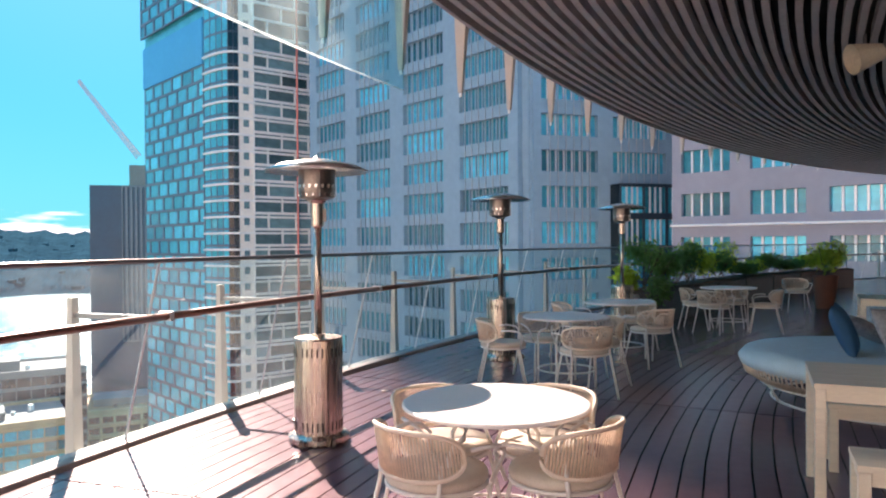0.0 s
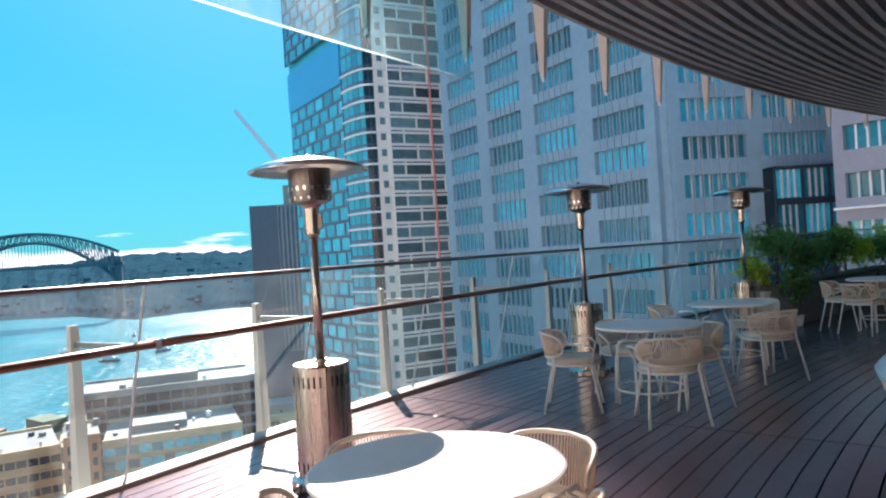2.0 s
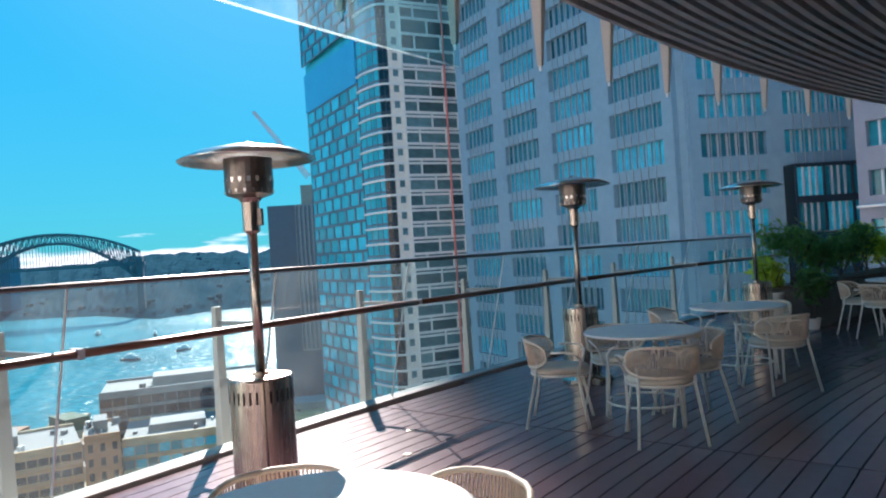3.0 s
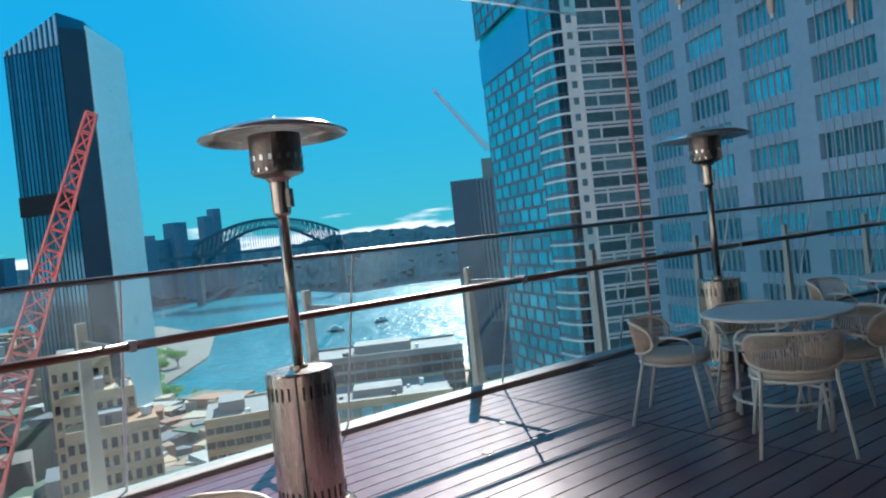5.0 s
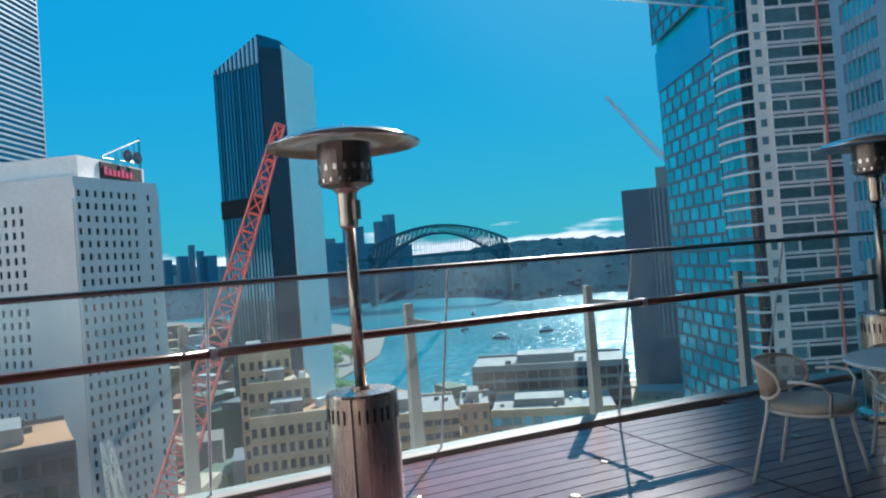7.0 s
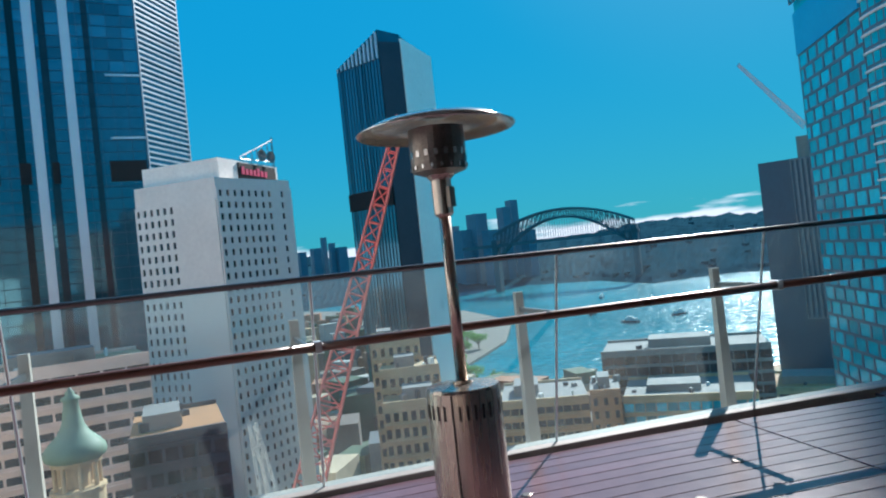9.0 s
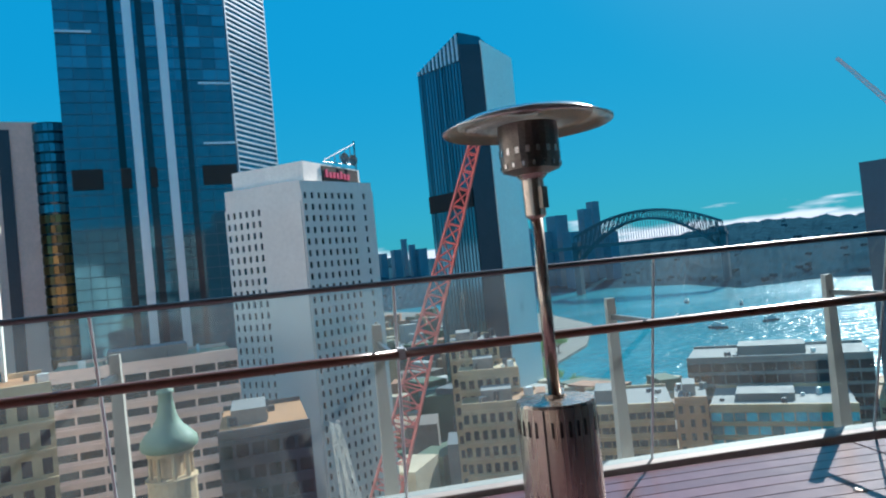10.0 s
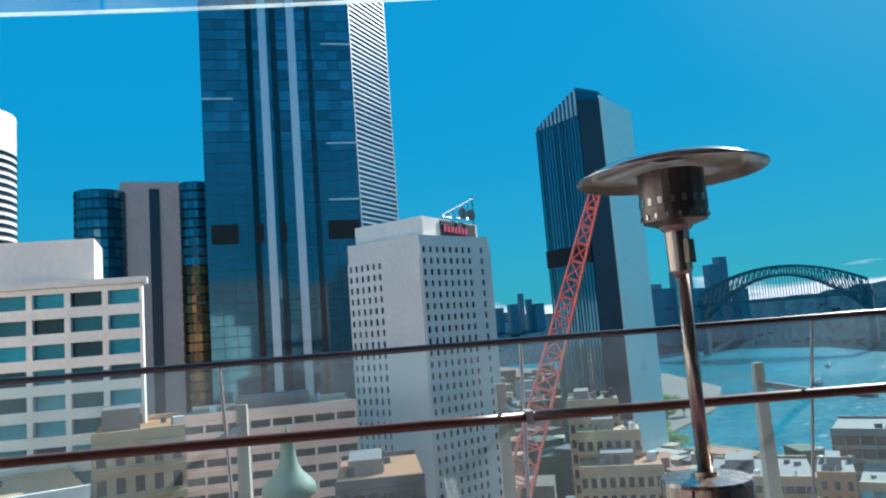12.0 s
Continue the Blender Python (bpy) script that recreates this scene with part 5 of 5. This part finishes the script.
low_block(-110, -96.6, 95, -9.0, GROUND, 26, M["beige"], "cream low block beside the offices", 3.4, 9, fw=0.5)
low_block(-33, -22, 260, -12.0, GROUND, 30, M["sand"], "sandstone block near the quay", 3.6, 12)
low_block(-22, 2, 140, -14.0, GROUND, 30, M["roofgrey"], "grey podium block between the towers", 3.8, 14)

# unseen pale blocks added behind the terrace to bounce sunlight onto the towers
for x0, x1, y0, z1, material in ((-190, -118, -80, 48, "whitewall"), (-112, -48, -66, 72, "beige"), (-42, 24, -74, 95, "whitewall")):
    t = building("rear_office_block", [Vector((x1, y0)), Vector((x0, y0)), Vector((x0, y0 - 35)), Vector((x1, y0 - 35))], z1, M[material], "unseen pale office block added to bounce sunlight", "building")
    facade(t, Vector((x1, y0)), Vector((x0, y0)), GROUND, z1, 3.8, 10, 0.55, 0.42, M["darkglass"], M[material], depth=0.4, cap=60)
# out-of-view blocks added for the glass tower to mirror
for y0, y1, z1, material, fw, fz in ((-20, -80, 62, "whitewall", 0.8, 0.66), (78, -8, 53, "brown", 0.6, 0.6)):
    t = building("rear_office_block", [Vector((110, y0)), Vector((110, y1)), Vector((145, y1)), Vector((145, y0))], z1, M[material], "sunlit office block mirrored in the glass tower", "building")
    facade(t, Vector((110, y0)), Vector((110, y1)), GROUND, z1, 3.8, 12, fw, fz, M["darkglass"], M[material], depth=0.4, cap=60)
# red lattice crane beside the stone buildings
p0, p1 = polar(-69.5, 95, (1.88, 3.2)), polar(-56.5, 95, (1.88, 3.2))
crane = lattice("lattice_crane", (p0.x, p0.y, high(-23.0, 95)), (p1.x, p1.y, high(11.6, 95)), 4.4, 1.2, 26, 0.17, M["redpaint"], "red lattice boom of a crawler crane", "crane")
bm = B()
box(bm, p0.x - 3, p0.x + 3, p0.y - 3, p0.y + 3, GROUND, high(-23.0, 95))
under(part("mast_base", bm, M["redpaint"]), crane)

# white luffing frame near the hotel
for b0, b1_, e0, e1 in ((-70.6, -66.6, -11.0, -17.5), (-70.6, -69.4, -11.0, -19.0)):
    p0, p1 = polar(b0, 92, LATE), polar(b1_, 92, LATE)
    lattice("white_lattice_strut", (p0.x, p0.y, high(e0, 92)), (p1.x, p1.y, high(e1 - 12, 92)), 0.9, 0.9, 12, 0.09, M["whitewall"], "white steel lattice strut below the terrace", "strut")

# harbour bridge, its steel colour shifted to blue for the hazy distance
D = 1500
l, r_ = polar(-50.2, D * 1.05, LATE), polar(-39.2, D, LATE)
ax = (r_ - l)
nx = Vector((-ax.y, ax.x)).normalized() * 22
t = thing("harbour_bridge", pose(*((l + r_) / 2), GROUND), "grey steel arch bridge with haze blue in its colour", "bridge")
zb, zt, zd = high(-0.7, D), high(3.05, D), high(0.75, D)
N = 28
for side in (0, 1):
    o = nx * side

    def lower(i):
        f = i / N
        return Vector((*(l + ax * f + o), zb + (zt - 17 - zb) * (1 - (2 * f - 1) ** 2)))

    def upper(i):
        f = i / N
        return Vector((*(l + ax * f + o), zb + 58 + (zt - zb - 58) * (1 - (2 * f - 1) ** 2)))
    for fn in (lower, upper):
        bm = B()
        tube(bm, [fn(i) for i in range(N + 1)], 2.2, 4)
        under(part("arch_chord", bm, M["bridge"]), t)

    def strut(p, q, rad):
        bm = B()
        tube(bm, [p, q], rad, 4)
        under(part("strut", bm, M["bridge"]), t)
    for i in range(N + 1):
        strut(lower(i), upper(i), 1.1)
        if i < N:
            strut(*((lower(i), upper(i + 1)) if i < N / 2 else (upper(i), lower(i + 1))), 1.0)
        if lower(i).z > zd:
            strut(lower(i), (lower(i).x, lower(i).y, zd), 0.8)
bm = B()
d0, d1 = l - ax * 0.25, r_ + ax * 0.03
prism(bm, [d0, d1, d1 + nx, d0 + nx], zd - 7, zd)
under(part("deck", bm, M["bridge"]), t)
for q in (l, r_):
    bm = B()
    c0 = q - ax * 0.02
    prism(bm, [c0, c0 + ax * 0.04, c0 + ax * 0.04 + nx, c0 + nx], GROUND, zd + 9)
    under(part("pylon", bm, M["bridge"], None, "dark bridge pylon"), t)

# ground, harbour water, far shore
bm = B()
prism(bm, [(-4800, -600), (4800, -600), (4800, 4800), (-4800, 4800)], GROUND - 6, GROUND - 2)
tagged(part("water", bm, M["water"]), "teal harbour water with sun glitter", "water", kind="structure")
shore = [polar(b, d) for b, d in ((120, 900), (60, 900), (20, 620), (-10, 520), (-24, 470), (-34, 430), (-41, 430), (-45, 450), (-49, 485), (-53, 510), (-53.4, 560), (-51.6, 620), (-49.8, 700), (-49.2, 900), (-53, 1150), (-58, 1300), (-75, 2600), (-100, 3000), (-140, 2500), (170, 900))]
bm = B()
prism(bm, shore, GROUND - 5, GROUND)
bmesh.ops.triangulate(bm, faces=[f for f in bm.faces if len(f.verts) > 4])
tagged(part("ground", bm, M["land"]), "city ground with streets and quays", "ground", kind="structure")
RIDGE = ((1750, -2), (1850, 16), (2100, 46), (2500, 86), (3000, 125), (3600, 160), (4300, 90))


def hill(b, f):
    """A point of the far shore: bearing b, f from 0 at the water to 6 behind the ridge."""
    j = min(5, int(f))
    g = f - j
    d = RIDGE[j][0] * (1 - g) + RIDGE[j + 1][0] * g
    h = RIDGE[j][1] * (1 - g) + RIDGE[j + 1][1] * g
    d *= (1 + 0.10 * noise.noise((b * 0.11, 3, 0))) * (0.82 if b > -38 else 0.82 + 0.18 * min(1, (-38 - b) / 4))
    h *= 0.9 + 0.16 * noise.noise((b * 0.16, f * 0.7, 2)) + 0.10 * noise.noise((b * 1.1, f, 5))
    h += 5.0 * noise.noise((b * 6.0, f * 5, 1)) + 3.0 * noise.noise((b * 17.0, f * 9, 7)) if f > 0.3 else 0
    p = polar(b, d)
    return (p.x, p.y, GROUND + max(-3, h))


# wooded far shore, its air haze put into the colour
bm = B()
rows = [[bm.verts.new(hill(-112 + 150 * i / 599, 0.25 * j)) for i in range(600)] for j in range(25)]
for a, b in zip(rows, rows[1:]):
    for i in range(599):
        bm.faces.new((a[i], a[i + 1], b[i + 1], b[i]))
tagged(part("backdrop_hills", bm, M["hill"], smooth=False), "dark wooded hills with haze blue in their colour", "hills", kind="structure")

rng = random.Random(11)
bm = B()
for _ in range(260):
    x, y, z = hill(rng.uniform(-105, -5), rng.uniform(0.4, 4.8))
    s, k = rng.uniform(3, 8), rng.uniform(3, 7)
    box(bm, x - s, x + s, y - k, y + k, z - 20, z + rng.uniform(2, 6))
tagged(part("far_houses", bm, M["farhouse"]), "small houses in the hills' haze blue on the far shore", "houses", kind="stuff")
bm = B()
for _ in range(900):
    b, d = rng.uniform(-105, -48), rng.uniform(240, 1150)
    if b > -58:
        d = rng.uniform(240, 440)
    p = polar(b, d)
    s, k = rng.uniform(4, 11), rng.uniform(4, 11)
    box(bm, -s, s, -k, k, GROUND, GROUND + rng.uniform(5, 15 if b > -58 else 26) * (1 if d > 400 else 1.2), Matrix.Translation((p.x, p.y, 0)) @ Matrix.Rotation(rng.random() * 3, 4, "Z"))
for _ in range(420):
    b, d = rng.uniform(-50, 20), rng.uniform(130, 420)
    p = polar(b, d)
    s, k = rng.uniform(4, 10), rng.uniform(4, 10)
    box(bm, -s, s, -k, k, GROUND, GROUND + rng.uniform(4, 20), Matrix.Translation((p.x, p.y, 0)) @ Matrix.Rotation(rng.random() * 3, 4, "Z"))
tagged(part("old_town_roofs", bm, M["blocks"]), "crowded low buildings between the towers and the quay", "buildings", kind="stuff")

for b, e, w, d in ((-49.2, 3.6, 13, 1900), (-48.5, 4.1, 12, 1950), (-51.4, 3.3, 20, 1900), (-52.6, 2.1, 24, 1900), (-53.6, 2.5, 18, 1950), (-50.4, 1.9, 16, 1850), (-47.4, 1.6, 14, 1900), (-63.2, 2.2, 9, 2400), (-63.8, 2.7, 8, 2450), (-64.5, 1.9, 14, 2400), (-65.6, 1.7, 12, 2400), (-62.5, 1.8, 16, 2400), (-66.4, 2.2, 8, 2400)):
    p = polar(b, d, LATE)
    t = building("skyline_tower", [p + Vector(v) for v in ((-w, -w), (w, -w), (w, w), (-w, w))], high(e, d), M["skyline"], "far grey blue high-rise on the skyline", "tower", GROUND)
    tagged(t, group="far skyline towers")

# trees along the quay
rng = random.Random(3)
for b, d, w in ((-53.0, 470, 11), (-54.4, 535, 13), (-54.2, 500, 11), (-54.6, 455, 10), (-54.6, 570, 9), (-55.5, 520, 12), (-53.6, 610, 9), (-52.3, 660, 10), (-54.2, 640, 11), (-53.2, 700, 12), (-56.4, 580, 10), (-51.0, 440, 7), (-57.5, 480, 11), (-55.2, 680, 12)):
    p = polar(b, d, LATE)
    t = thing("tree", pose(p.x, p.y, GROUND), "broad green fig tree on the quay", "tree", "quay trees")
    bm = B()
    tube(bm, [(0, 0, 0), (0.3, 0, 4), (0, 0.4, 8)], 0.7, 7, r1=0.35)
    for i in range(5):
        a = 1.26 * i
        tube(bm, [(0, 0, 4), (w * 0.4 * math.cos(a), w * 0.4 * math.sin(a), 8.5)], 0.3, 5, r1=0.08)
    part("trunk", bm, M["bark"], t)
    bm = B()
    for i in range(12):
        a, q = rng.random() * 6.28, w * 0.7 * rng.random() ** 0.5
        leaves(bm, (q * math.cos(a), q * math.sin(a), 9 + rng.random() * 3), (w * 0.4, w * 0.4, 3.2), 60, 1.0, rng)
    part("crown", bm, M["leafdark"], t)

# boats on the harbour
for b, d, s in ((-43.0, 900, 1.0), (-40.2, 780, 1.2), (-38.4, 1050, 0.9), (-42.2, 1150, 1.1), (-36.5, 820, 1.0)):
    p = polar(b, d, LATE)
    t = thing("ferry", pose(p.x, p.y, GROUND - 2, 0, 0, rng.random() * 180), "small ferry on the harbour", "boat", "ferries on the harbour")
    bm = B()
    prism(bm, [(-9 * s, -2.4 * s), (7 * s, -2.6 * s), (11 * s, 0), (7 * s, 2.6 * s), (-9 * s, 2.4 * s)], -0.6, 2.2)
    part("hull", bm, M["navyclad"], t)
    bm = B()
    box(bm, -7 * s, 5 * s, -2 * s, 2 * s, 2.2, 4.8)
    box(bm, -3 * s, 3 * s, -1.5 * s, 1.5 * s, 4.81, 6.6)
    part("cabin", bm, M["whitewall"], t)

# ---- deck boards, last ----
deck = thing("floor_deck", ring_pose(44, 15, 0), "dark red-brown stained timber deck boards", "floor", kind="structure")
PITCH = 0.145
BX, BY = 23.43, -2.74


def bend(r, a, z):
    return Vector((BX - r * math.cos(radians(a)), BY + r * math.sin(radians(a)), z))


def inside(r, a):
    p = bend(r, a, 0)
    return R_WALL + 0.2 < math.hypot(p.x - CX, p.y - CY) < R_KERB - 0.004


def board(bm, r0, r1, a0, a1, n):
    rows = [[bm.verts.new(bend(r, a0 + (a1 - a0) * i / n, z)) for r, z in ((r0, -0.03), (r1, -0.03), (r1, 0.0), (r0, 0.0))] for i in range(n + 1)]
    for p, q in zip(rows, rows[1:]):
        for j in range(4):
            bm.faces.new((p[j], p[(j + 1) % 4], q[(j + 1) % 4], q[j]))
    bm.faces.new(list(reversed(rows[0])))
    bm.faces.new(rows[-1])


rest = B()
near = 0
r = 33.0
while r > 11.0:
    seg = 8.2
    a = -58.0
    while a < 108:
        ks = [k for k in range(33) if inside(r, a + seg * k / 32) and inside(r - PITCH, a + seg * k / 32)]
        if len(ks) > 2:
            a0, a1 = a + seg * ks[0] / 32 + 0.02, a + seg * ks[-1] / 32 - 0.02
            if 21.8 < r < 26.4 and 7.0 <= a < 36 and near < 300:
                bm = B()
                board(bm, r - PITCH + 0.012, r, a0, a1, 4)
                under(part("board", bm, M["deck"]), deck)
                near += 1
            else:
                board(rest, r - PITCH + 0.012, r, a0, a1, 4)
        a += seg
    r -= PITCH
ob = part("boards", rest, M["deckrest"])
under(ob, deck)
ob["kind"] = "stuff"
